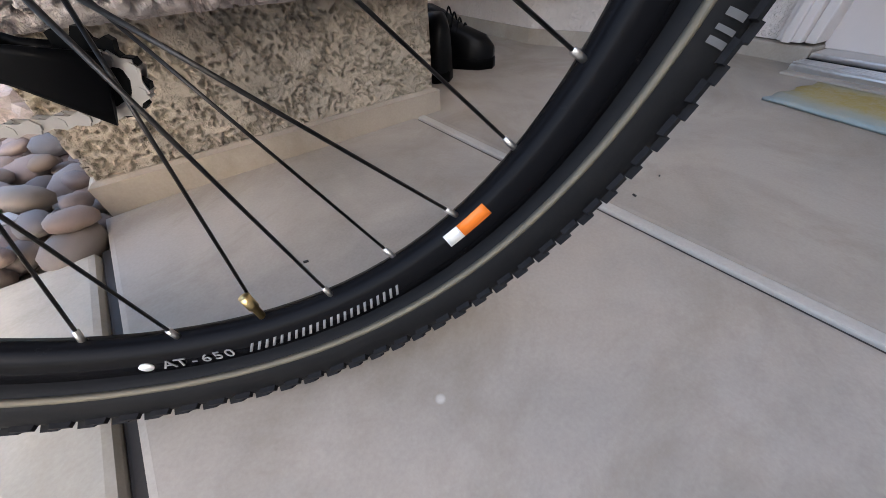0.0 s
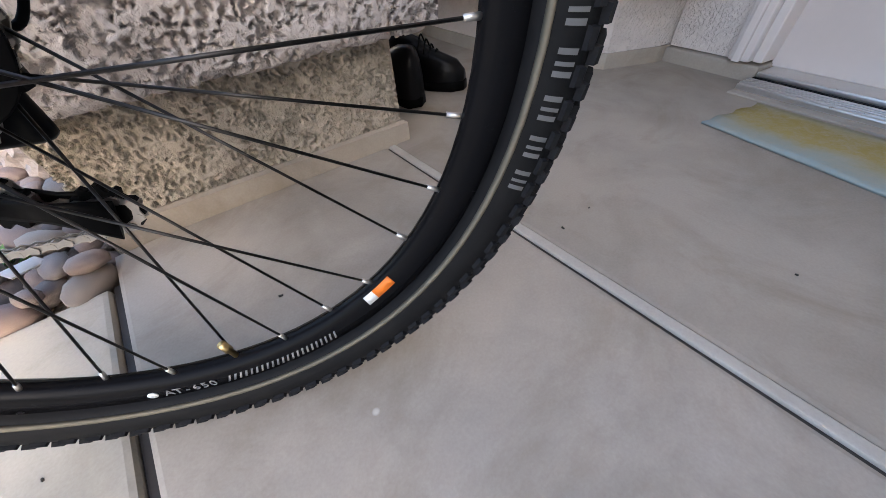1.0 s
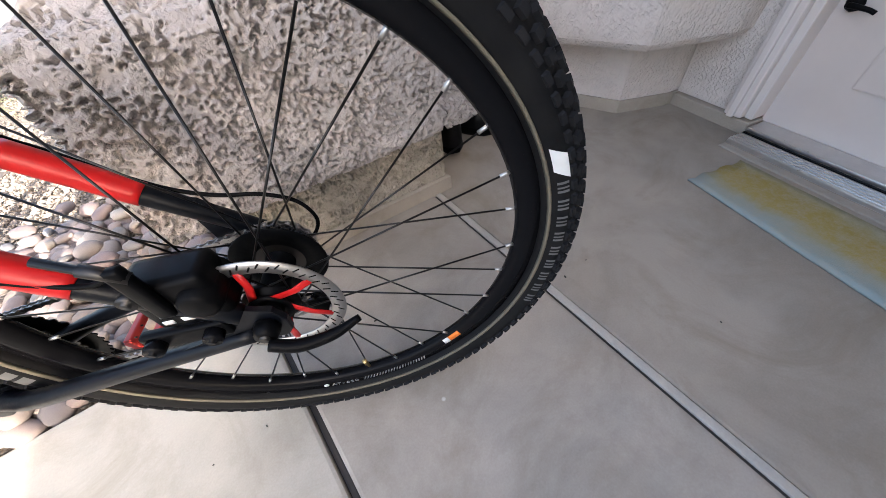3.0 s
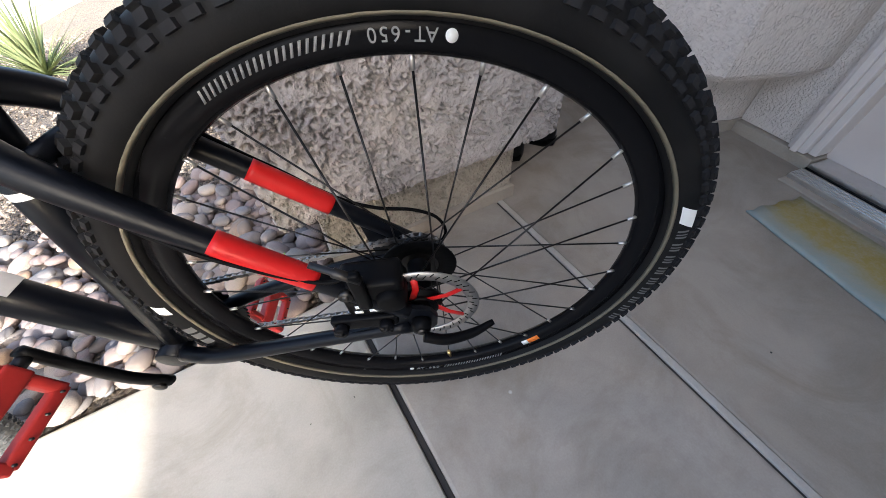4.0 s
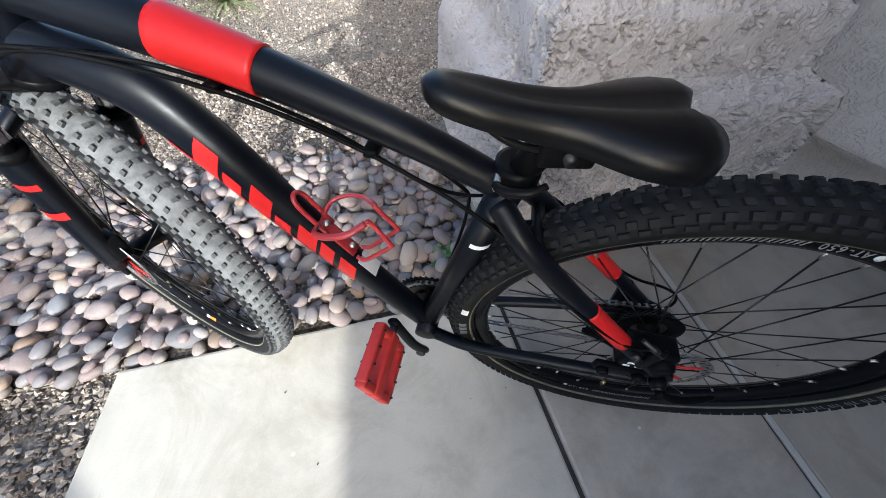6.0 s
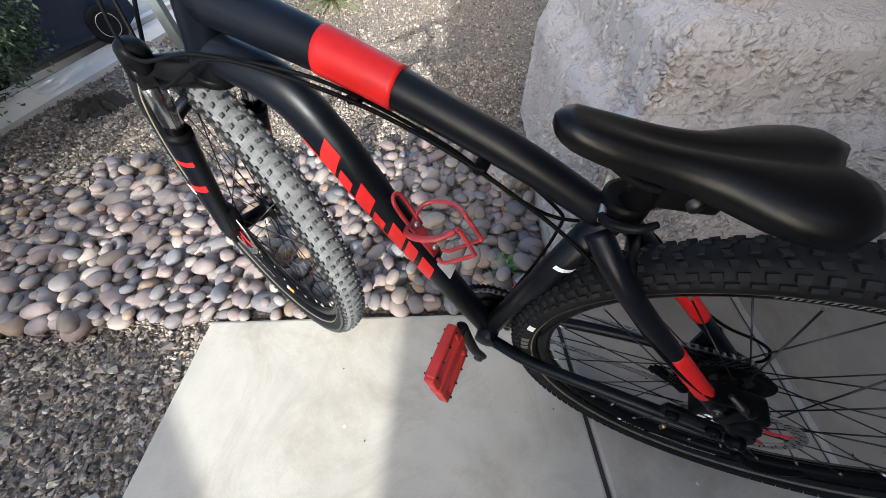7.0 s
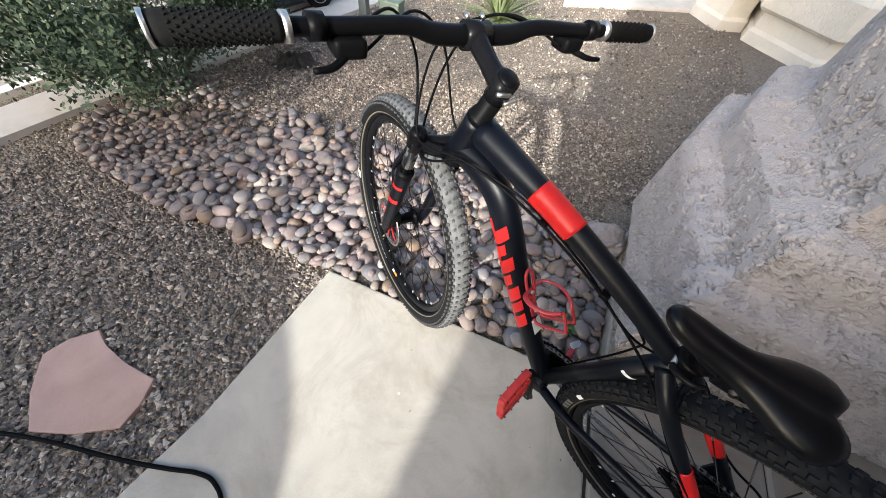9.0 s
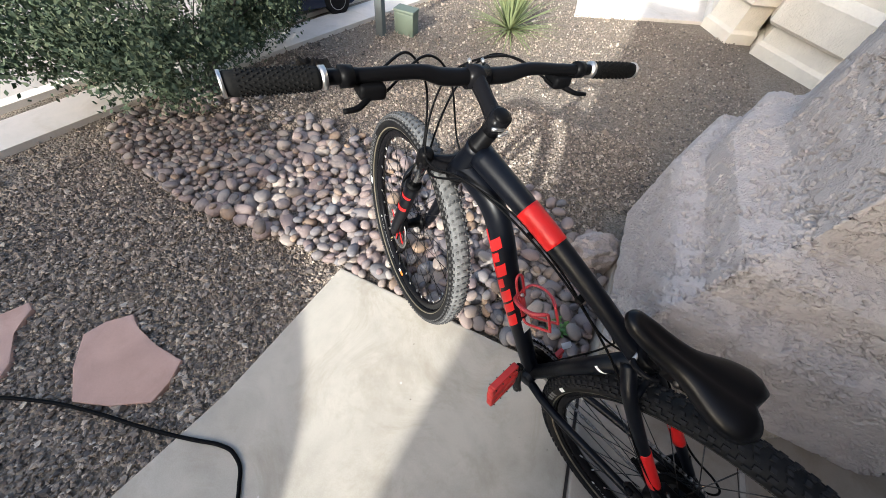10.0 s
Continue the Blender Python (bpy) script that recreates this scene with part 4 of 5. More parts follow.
for x, z, l in ((0.056, 0.419, 0.017), (0.046, 0.409, 0.012), (0.066, 0.408, 0.010)):
    part("caliper_mark", box((x, 0.0695, z), (x + l, 0.0708, z + 0.0055)), white_print, cal, "white print on the caliper")
adapter = part("rear_adapter", box((0.028, 0.062, 0.374), (0.112, 0.074, 0.398), 0.005, 3), black_metal, bike, "black caliper adapter")
for x, z in ((0.042, 0.386), (0.099, 0.386)):
    part("adapter_bolt", lathe([(0.0, 0.087), (0.0035, 0.087), (0.0035, 0.084), (0.0085, 0.085), (0.0095, 0.082), (0.0095, 0.072)], "y", 14, center=(x, 0, z)), black_gloss, adapter, "black socket bolt")
part("caliper_bolt", lathe([(0.0, 0.078), (0.004, 0.078), (0.004, 0.075), (0.008, 0.076), (0.008, 0.068)], "y", 12, center=(0.075, 0, 0.452)), dark_steel, cal)
part("rear_axle", tube([HUB + Vector((0, -0.078, 0)), HUB + Vector((0, 0.085, 0))], [0.006, 0.006], 14), dark_steel, bike, "rear axle")
part("axle_cap", lathe([(0.004, 0.084), (0.011, 0.082), (0.0135, 0.074), (0.0135, 0.066), (0.008, 0.064)], "y", 18, center=HUB), black_metal, bike)
rod("axle_lever", [(-0.002, 0.088, 0.362), (-0.03, 0.09, 0.352), (-0.065, 0.084, 0.35), (-0.095, 0.074, 0.356)], [0.007, 0.0075, 0.0065, 0.004], black_metal, bike, "black quick-release lever")


def derailleur():
    der = part("rear_derailleur", box((0.0, -0.083, 0.285), (0.042, -0.064, 0.33), 0.008, 3, m=pose(0, 0, 0)), black_metal, bike, "black rear derailleur")
    part("derailleur_arm", tube([(0.0, -0.072, 0.35), (0.004, -0.078, 0.32)], 0.013, 12), black_metal, der)
    up, lowp = Vector((0.056, -0.054, 0.254)), Vector((-0.004, -0.054, 0.234))
    for name, c in (("upper_pulley", up), ("lower_pulley", lowp)):
        bm = bmesh.new()
        cog(0.019, 11, -0.0025, 0.0025, bm)
        bmesh.ops.recalc_face_normals(bm, faces=bm.faces)
        o = part(name, bm, black_plastic, der, "black jockey wheel", False)
        o.location = c
    for y in (-0.059, -0.043):
        bm = tube([up + Vector((0.004, y - up.y, 0.006)), up.lerp(lowp, 0.5) + Vector((0, y - lowp.y, 0)), lowp + Vector((-0.006, y - lowp.y, -0.006))], [0.010, 0.010, 0.020], 10, flat=0.12)
        part("pulley_cage", bm, black_metal, der, "black pulley cage plate")
    part("cable_barrel", tube([(0.006, -0.075, 0.338), (-0.010, -0.075, 0.353)], 0.0045, 8), steel, der)
    part("derailleur_cable", tube(smooth_path([(-0.008, -0.075, 0.352), (-0.030, -0.077, 0.352), (-0.046, -0.079, 0.378), (-0.034, -0.079, 0.412), (0.0, -0.077, 0.434), (0.045, -0.074, 0.446), (0.085, -0.0725, 0.466), (0.12, -0.0725, 0.494)], 6), 0.0026, 8), black_plastic, der, "black cable loop behind the cassette")
    return up, lowp


UPP, LOWP = derailleur()


def chain():
    """Link plates and rollers along the two runs, all in one mesh."""
    ring_r, cass_r = 0.072, 0.04
    y0 = -0.05
    pts = []
    pts += [HUB + Vector((cass_r * math.cos(a), y0, cass_r * math.sin(a))) for a in np.radians(np.arange(230, 89, -14))]
    pts += [BB + Vector((ring_r * math.cos(a), y0, ring_r * math.sin(a))) for a in np.radians(np.arange(90, -91, -9))]
    pts += [LOWP + Vector((0.019 * math.cos(a), 0, 0.019 * math.sin(a))) for a in np.radians(np.arange(270, 130, -28))]
    pts += [UPP + Vector((0.019 * math.cos(a), 0, 0.019 * math.sin(a))) for a in np.radians((-150, 180, 140, 100))]
    pts.append(pts[0])
    P = [Vector(p) for p in pts]
    lens = [0.0]
    for a, b in zip(P, P[1:]):
        lens.append(lens[-1] + (b - a).length)
    n = int(lens[-1] / 0.0127)
    stops = []
    for k in range(n + 1):
        s = lens[-1] * k / n
        i = max(j for j in range(len(lens) - 1) if lens[j] <= s + 1e-9)
        stops.append(P[i].lerp(P[i + 1], (s - lens[i]) / max(1e-6, lens[i + 1] - lens[i])))
    bm = bmesh.new()
    for k, (a, b) in enumerate(zip(stops, stops[1:])):
        off = 0.0032 if k % 2 else 0.0022
        d = (b - a).normalized()
        up = Vector((-d.z, 0, d.x))
        for s in (1, -1):
            row = []
            for t, h in ((-0.18, 0.0), (0.0, 0.0042), (0.5, 0.0026), (1.0, 0.0042), (1.18, 0.0), (1.0, -0.0042), (0.5, -0.0026), (0.0, -0.0042)):
                row.append(a.lerp(b, t) + up * h + Vector((0, s * off, 0)))
            lo = [bm.verts.new(v) for v in row]
            hi = [bm.verts.new(v + Vector((0, s * 0.001, 0))) for v in row]
            bm.faces.new(lo)
            bm.faces.new(hi[::-1])
            for i in range(8):
                bm.faces.new((lo[i], hi[i], hi[(i + 1) % 8], lo[(i + 1) % 8]))
        tube([a + Vector((0, -0.0045, 0)), a + Vector((0, 0.0045, 0))], 0.003, 6, bm=bm)
    bmesh.ops.recalc_face_normals(bm, faces=bm.faces)
    tagged(part("chain", bm, chain_steel, bike, "oily steel roller chain", False), kind="stuff")


chain()


def crankset():
    rings = None
    for k, (r, t, y) in enumerate(((0.084, 42, -0.056), (0.064, 32, -0.048), (0.046, 22, -0.041))):
        bm = bmesh.new()
        cog(r, t, y, y + 0.002, bm)
        bmesh.ops.recalc_face_normals(bm, faces=bm.faces)
        o = part("chainring", bm, black_metal if k != 1 else dark_steel, bike if rings is None else rings, "toothed black chainring", False)
        if rings is None:
            rings = o
            o.location = BB
    ang = radians(77)
    for s, a, name in ((1, ang, "crank_arm"), (-1, ang + math.pi, "crank_arm")):
        e = BB + Vector((0.158 * math.cos(a), s * 0.083, 0.158 * math.sin(a)))
        st = BB + Vector((0, s * 0.066, 0))
        crank = part(name, tube(smooth_path([st - (e - st) * 0.06, st.lerp(e, 0.3) + Vector((0, s * 0.006, 0)), st.lerp(e, 0.7) + Vector((0, s * 0.004, 0)), e + (e - st) * 0.06], 5), [0.014, 0.0125, 0.011, 0.0105], 12, flat=0.62), black_metal, bike, "black alloy crank arm")
        part("crank_bolt", lathe([(0.0, 0.0), (0.009, 0.0), (0.01, s * 0.004), (0.007, s * 0.006), (0.0, s * 0.006)], "y", 16, center=st + Vector((0, s * 0.008, 0))), dark_steel, crank)
        pedal(e + Vector((0, s * 0.012, 0)), s, crank)


def pedal(at, s, crank):
    """Open platform pedal: two beams, three cross bars, a spindle body and traction pins."""
    tilt = Matrix.Translation(at) @ pose(0, 0, 0, 0, -77, 0)
    body = part("pedal", box((-0.014, s * 0.006 if s > 0 else -0.105, -0.0105), (0.014, 0.105 if s > 0 else -0.006, 0.0105), 0.005, 3), pedal_red, crank, "red platform pedal, scuffed")
    body.matrix_basis = tilt
    for x in (-0.046, 0.046):
        bm = box((x - 0.007, min(s * 0.012, s * 0.098), -0.0085), (x + 0.007, max(s * 0.012, s * 0.098), 0.0085), 0.003, 2)
        part("pedal_beam", bm, pedal_red, body)
    # cross bars are siblings of the beams
    for y in (0.015, 0.098):
        for x0, x1 in ((-0.05, -0.012), (0.012, 0.05)):
            part("pedal_bar", box((x0, s * y - 0.0065, -0.0085), (x1, s * y + 0.0065, 0.0085), 0.003, 2), pedal_red, body)
    pin = mesh_of("pedal_pin", tube([(0, 0, -0.012), (0, 0, 0.012)], 0.0018, 6), dark_steel)
    for x in (-0.046, 0.046):
        for y in (0.02, 0.045, 0.07, 0.094):
            share("pedal_pin", pin, body, pose(x, s * y, 0))
    part("spindle", tube([(0, -s * 0.014, 0), (0, s * 0.01, 0)], 0.0075, 12), dark_steel, body)


crankset()

# ---- steering: fork, front wheel, stem and bars turn together ----
STEER = -16
TURN = Matrix.Translation(HT_BOT) @ Matrix.Rotation(radians(-STEER), 4, AX) @ Matrix.Translation(-HT_BOT)
FWD = Vector((-AX.z, 0, AX.x))          # ahead of the steering axis
AXLE = Vector((1.045, 0, R))


def steered(ob):
    ob.matrix_basis = TURN @ ob.matrix_basis
    return ob


front_rim = wheel(AXLE, Matrix.Identity(4), False)
steered(front_rim)
steered(rotor(AXLE + Vector((0, 0.048, 0)), Matrix.Identity(4), bike))
CROWN = HT_BOT + AX * 0.022 + FWD * 0.052
steered(part("fork_crown", tube(smooth_path([CROWN + Vector((0, -0.078, 0)) , CROWN + Vector((0, -0.045, 0)) - FWD * 0.008, CROWN - FWD * 0.022, CROWN + Vector((0, 0.045, 0)) - FWD * 0.008, CROWN + Vector((0, 0.078, 0))], 5), [0.021, 0.02, 0.026, 0.02, 0.021], 14, side=(0, 0, 1)), black_gloss, bike, "black forged fork crown"))
for s in (1, -1):
    top = CROWN + Vector((0, s * 0.066, 0)) - AX * 0.03
    foot = AXLE + Vector((0, s * 0.064, 0)) - FWD * 0.012
    leg = (foot - top).normalized()
    steered(part("stanchion", tube([top + leg * 0.01, top + leg * 0.17], 0.0145, 18), dark_chrome, bike, "smoked chrome fork stanchion"))
    cap = steered(part("fork_cap", lathe([(0.0, 0.012), (0.012, 0.011), (0.0165, 0.006), (0.0185, 0.0), (0.0185, -0.035)], "z", 20), black_metal, bike, "black fork leg cap"))
    cap.matrix_basis = TURN @ Matrix.Translation(top) @ leg.to_track_quat("-Z", "Y").to_matrix().to_4x4()
    low = steered(part("fork_lower", tube([top + leg * 0.135, top + leg * 0.14, top + leg * 0.155, top + leg * 0.25, top + leg * 0.40, foot], [0.0195, 0.021, 0.0205, 0.0195, 0.0175, 0.0125], 18), frame_black, bike, "black fork lower leg"))
    for u0, u1 in ((0.178, 0.190), (0.240, 0.258)):
        mark = tube([top + leg * u0, top + leg * u1], [0.0208, 0.0204], 24, caps=False)
        bmesh.ops.delete(mark, geom=[f for f in mark.faces if (f.calc_center_median() - top).dot(Vector((0.2, s * 0.98, 0))) < 0.0140], context="FACES")
        part("fork_mark", mark, frame_red, low, "red fork leg graphic")
    part("fork_seal", tube([top + leg * 0.128, top + leg * 0.14], 0.0215, 18), black_plastic, low)
    part("fork_dropout", box((-0.014, -0.005, -0.03), (0.014, 0.005, 0.03), 0.004, 2, m=Matrix.Translation(foot + FWD * 0.008)), frame_black, low)
steered(part("fork_arch", tube(smooth_path([CROWN + AX * 0.17 + Vector((0, -0.063, 0)) + FWD * 0.012, CROWN + AX * 0.135 + Vector((0, -0.052, 0)) + FWD * 0.035, CROWN + AX * 0.105 + FWD * 0.045, CROWN + AX * 0.135 + Vector((0, 0.052, 0)) + FWD * 0.035, CROWN + AX * 0.17 + Vector((0, 0.063, 0)) + FWD * 0.012], 6), [0.013, 0.01, 0.012, 0.01, 0.013], 12), frame_black, bike, "black fork brace"))
steered(part("front_axle", tube([AXLE + Vector((0, -0.075, 0)), AXLE + Vector((0, 0.08, 0))], 0.006, 12), dark_steel, bike))
steered(part("front_caliper", box((AXLE.x - 0.055, 0.035, AXLE.z + 0.03), (AXLE.x - 0.015, 0.064, AXLE.z + 0.085), 0.007, 3), black_metal, bike, "black disc brake caliper"))
# headset, spacers, stem, bar
steered(part("headset", tube([HT_BOT + AX * 0.012, HT_BOT], 0.027, 22), black_metal, bike))
steered(part("headset_spacer", tube([HT_TOP + AX * 0.002, HT_TOP - AX * 0.012, HT_TOP - AX * 0.0125, HT_TOP - AX * 0.056], [0.024, 0.022, 0.0185, 0.0185], 22), black_metal, bike, "black headset spacers"))
SB = HT_TOP - AX * 0.075
CLAMP = SB + FWD * 0.105 + AX * 0.006
st = steered(part("stem", tube([SB + AX * 0.02, SB - AX * 0.02], 0.0205, 20), black_gloss, bike, "glossy black stem"))
part("stem_body", tube(smooth_path([SB, SB.lerp(CLAMP, 0.5), CLAMP], 4), [0.018, 0.0155, 0.0175], 14), black_gloss, st)
part("stem_faceplate", tube([CLAMP + Vector((0, -0.022, 0)), CLAMP + Vector((0, 0.022, 0))], 0.0215, 18), black_gloss, st)
for s in (1, -1):
    for k in (1, -1):
        part("stem_bolt", tube([CLAMP + Vector((0, s * 0.015, 0)) + FWD * 0.015 - AX * k * 0.017, CLAMP + Vector((0, s * 0.015, 0)) + FWD * 0.024 - AX * k * 0.017], 0.0035, 8), steel, st)
    part("stem_bolt", tube([SB + Vector((0, s * 0.024, 0)) - FWD * 0.018 - AX * s * 0.01, SB + Vector((0, -s * 0.0, 0)) - FWD * 0.022 - AX * s * 0.01], 0.0035, 8), steel, st)
part("stem_cap", lathe([(0.0, 0.004), (0.012, 0.004), (0.0175, 0.0), (0.0175, -0.004)], "z", 18), black_metal, st).matrix_basis = Matrix.Translation(SB - AX * 0.022) @ (-AX).to_track_quat("Z", "Y").to_matrix().to_4x4()
bar_pts = []
for y in (-0.40, -0.30, -0.2, -0.12, -0.07, 0, 0.07, 0.12, 0.2, 0.30, 0.40):
    k = max(0, abs(y) - 0.05)
    bar_pts.append(CLAMP + Vector((-0.07 * k, y * 1.03, 0.014 * min(1, max(0, abs(y) - 0.06) / 0.06))))
bar = steered(part("handlebar", tube(smooth_path(bar_pts, 4), [0.011, 0.011, 0.011, 0.012, 0.0155, 0.0155, 0.0155, 0.012, 0.011, 0.011, 0.011], 16, side=(0, 0, 1)), black_metal, bike, "black riser handlebar"))
for s in (1, -1):
    def bp(y, dz=0.0, dx=0.0):
        k = max(0, abs(y) - 0.05)
        return CLAMP + Vector((-0.07 * k + dx, s * y * 1.03, 0.014 + dz))
    grip = part("grip", tube([bp(0.285), bp(0.29), bp(0.395), bp(0.405)], [0.0155, 0.0165, 0.0165, 0.0155], 18, side=(0, 0, 1)), grip_rubber, bar, "ribbed black rubber grip")
    rib = bmesh.new()
    for k in range(16):
        for j in range(14):
            a = 2 * math.pi * (j + 0.5 * (k % 2)) / 14
            c = bp(0.298 + k * 0.006)
            n = Vector((math.cos(a), 0, math.sin(a)))
            tube([c + n * 0.0155, c + n * 0.0180], 0.0019, 4, bm=rib)
    tagged(part("grip_ribs", rib, grip_rubber, grip, "", False), kind="stuff")
    part("grip_collar", tube([bp(0.275), bp(0.283)], 0.0172, 18, side=(0, 0, 1)), steel, grip, "silver lock-on collar")
    part("grip_end", tube([bp(0.405), bp(0.4095)], 0.0174, 18, side=(0, 0, 1)), steel, grip, "silver grip end cap")
    lever = part("brake_lever", tube([bp(0.235), bp(0.255)], 0.0165, 16, side=(0, 0, 1)), black_metal, bar, "black brake lever and clamp")
    part("lever_body", tube(smooth_path([bp(0.245, -0.008, 0.014), bp(0.235, -0.014, 0.035), bp(0.215, -0.018, 0.048)], 4), [0.012, 0.011, 0.008], 10), black_metal, lever)
    part("lever_blade", tube(smooth_path([bp(0.235, -0.016, 0.04), bp(0.27, -0.02, 0.058), bp(0.33, -0.022, 0.054), bp(0.365, -0.022, 0.062)], 5), [0.007, 0.006, 0.0055, 0.005], 10, flat=0.7), black_gloss if s < 0 else dark_steel, lever, "brake lever blade")
    pod = part("shifter", box((-0.024, -0.022, -0.013), (0.02, 0.024, 0.013), 0.009, 3, m=Matrix.Translation(bp(0.205, -0.022, 0.004))), black_plastic, bar, "black trigger shifter pod")
    part("shift_trigger", tube(smooth_path([bp(0.21, -0.03, -0.01), bp(0.235, -0.036, -0.03), bp(0.26, -0.036, -0.036)], 4), [0.006, 0.005, 0.004], 8), black_plastic, pod)


def cable(name, pts, r=0.0025, label=""):
    return part(name, tube(smooth_path(pts, 8), r, 8), black_plastic, bike, label)


def sp(v):
    return TURN @ Vector(v)


cable("brake_cable", [sp(CLAMP + Vector((0.03, 0.19, -0.005))), sp(CLAMP + Vector((0.10, 0.10, 0.0))), sp(CLAMP + Vector((0.115, 0.04, -0.08))), sp(CLAMP + Vector((0.08, 0.045, -0.2))), sp(CROWN + Vector((0.03, 0.075, -0.05))), sp(AXLE + Vector((-0.05, 0.07, 0.25))), sp(AXLE + Vector((-0.03, 0.058, 0.09)))], 0.0026, "black front brake cable")
cable("brake_cable", [sp(CLAMP + Vector((0.03, -0.19, -0.005))), sp(CLAMP + Vector((0.09, -0.09, 0.0))), sp(CLAMP + Vector((0.09, -0.01, -0.09))), HT_BOT + Vector((0.045, 0.055, 0.0)), Vector((0.79, 0.042, 0.795)), Vector((0.68, 0.026, 0.782)), Vector((0.56, 0.022, 0.755)), Vector((0.44, 0.02, 0.705)), Vector((0.32, 0.03, 0.64)), Vector((0.2, 0.068, 0.553)), Vector((0.1, 0.07, 0.48)), Vector((0.055, 0.068, 0.488))], 0.0026, "black rear brake cable")
cable("shift_cable", [sp(CLAMP + Vector((-0.02, 0.19, -0.012))), sp(CLAMP + Vector((0.06, 0.08, 0.012))), sp(CLAMP + Vector((0.085, 0.0, -0.05))), HT_BOT + Vector((0.04, -0.04, 0.02)), Vector((0.79, -0.035, 0.795)), Vector((0.67, -0.02, 0.782)), Vector((0.52, -0.014, 0.738)), Vector((0.38, -0.012, 0.67)), Vector((0.36, -0.022, 0.6)), Vector((0.40, -0.03, 0.36))], 0.0024, "black shift cable")
cable("shift_cable", [sp(CLAMP + Vector((-0.02, -0.19, -0.012))), sp(CLAMP + Vector((0.05, -0.10, 0.015))), sp(CLAMP + Vector((0.075, 0.02, -0.04))), HT_BOT + Vector((0.05, 0.06, 0.04)), Vector((0.80, 0.046, 0.80)), Vector((0.67, 0.012, 0.78)), Vector((0.52, 0.008, 0.735)), Vector((0.38, 0.008, 0.668)), Vector((0.26, -0.055, 0.63)), Vector((0.17, -0.0735, 0.541)), Vector((0.12, -0.0725, 0.494))], 0.0024, "black shift cable")
for u in (0.3, 0.62):
    c, d = tube_point(TT, u)
    part("cable_guide", box((-0.008, -0.022, -0.006), (0.008, 0.022, 0.004), 0.003, m=Matrix.Translation(c + Vector((0.008, 0, -0.025)))), black_plastic, bike)

# ---- river pebbles ----
BED = [(0.33, -0.03), (-0.108, -0.024), (-0.58, -0.02), (-0.984, 0.05), (-1.254, 0.144), (-1.366, 0.325), (-1.15, 0.45), (-0.7, 0.56), (-0.03, 0.69), (0.528, 0.78), (1.224, 0.69), (1.50, 0.62), (1.44, 0.0), (1.42, -0.075)]


def inside(x, y, poly):
    hit = False
    for i in range(len(poly)):
        (x0, y0), (x1, y1) = poly[i - 1], poly[i]
        if (y0 > y) != (y1 > y) and x < (x1 - x0) * (y - y0) / (y1 - y0) + x0:
            hit = not hit
    return hit


def pebble_shape(seed):
    bm = bmesh.new()
    bmesh.ops.create_icosphere(bm, subdivisions=2, radius=1.0)
    r = random.Random(seed)
    off = Vector((r.uniform(0, 50), r.uniform(0, 50), r.uniform(0, 50)))
    for v in bm.verts:
        k = 1 + 0.22 * noise.noise(v.co * 0.9 + off)
        p = 2.4
        n = (abs(v.co.x) ** p + abs(v.co.y) ** p + abs(v.co.z) ** p) ** (-1 / p)
        v.co = v.co * n * k
    return bm


def pebble_bed():
    bed = thing("pebble_bed", prism(BED, -0.1, -0.022), gravel_bed, "bed of rounded tan, rose and grey river stones", "pebbles", kind="structure", smooth=False)
    shapes = []
    for k in range(12):
        bm = pebble_shape(k)
        shapes.append(mesh_of("pebble", bm, pebble_mat))
    coords = []
    for me in shapes:
        co = np.empty(len(me.vertices) * 3)
        me.vertices.foreach_get("co", co)
        coords.append((co.reshape(-1, 3), np.array([p.vertices[:] for p in me.polygons])))
    r = random.Random(4)
    placed, cells = [], {}
    tries = 0
    while tries < 52000:
        tries += 1
        layer = 0 if tries < 38000 else 1
        x, y = r.uniform(-1.4, 1.53), r.uniform(-0.09, 0.85)
        far = x < -0.5
        a = r.choice((0.024, 0.029, 0.034, 0.040, 0.048)) * (0.9 if not far else 0.62) * (0.8 if layer else 1.0)
        if not inside(x, y, BED):
            # a few strays over the ragged edge
            if y > 0.4 and r.random() < 0.02 and x < 1.2:
                pass
            else:
                continue
        if x > 0.30 and y < -0.045 - 0.054 * (x - 0.318) + a * 0.75 and x < 1.43:
            continue
        if x > 1.44 + max(0.0, y) * 0.08 - a * 0.6:
            continue
        if layer == 1 and r.random() < 0.6:
            continue
        key = (int(x / 0.12), int(y / 0.12))
        ok = True
        for i in (-1, 0, 1):
            for j in (-1, 0, 1):
                for px, py, pa, pl in cells.get((key[0] + i, key[1] + j), ()):
                    if pl == layer and (px - x) ** 2 + (py - y) ** 2 < ((pa + a) * (0.74 if layer == 0 else 1.25)) ** 2:
                        ok = False
        if not ok:
            continue
        cells.setdefault(key, []).append((x, y, a, layer))
        z = -0.018 + a * 0.35 + layer * 0.03 + r.uniform(-0.004, 0.008)
        m = pose(x, y, z, r.uniform(-16, 16), r.uniform(-16, 16), r.uniform(0, 360)) @ Matrix.Diagonal((a * r.uniform(1.05, 1.4), a * r.uniform(0.8, 1.0), a * r.uniform(0.55, 0.75), 1))
        placed.append((r.randrange(12), m, x))
    placed.sort(key=lambda p: -p[2])
    vs, fs, n = [], [], 0
    for i, (k, m, x) in enumerate(placed):
        if i < 300:
            share("stone", shapes[k], bed, m)
        else:
            co, fa = coords[k]
            M = np.array(m)
            vs.append(co @ M[:3, :3].T + M[:3, 3])
            fs.append(fa + n)
            n += len(co)
    rest = new("stones", joined("stones", np.concatenate(vs).tolist(), np.concatenate(fs).tolist(), pebble_joined, True))
    rest.parent = bed
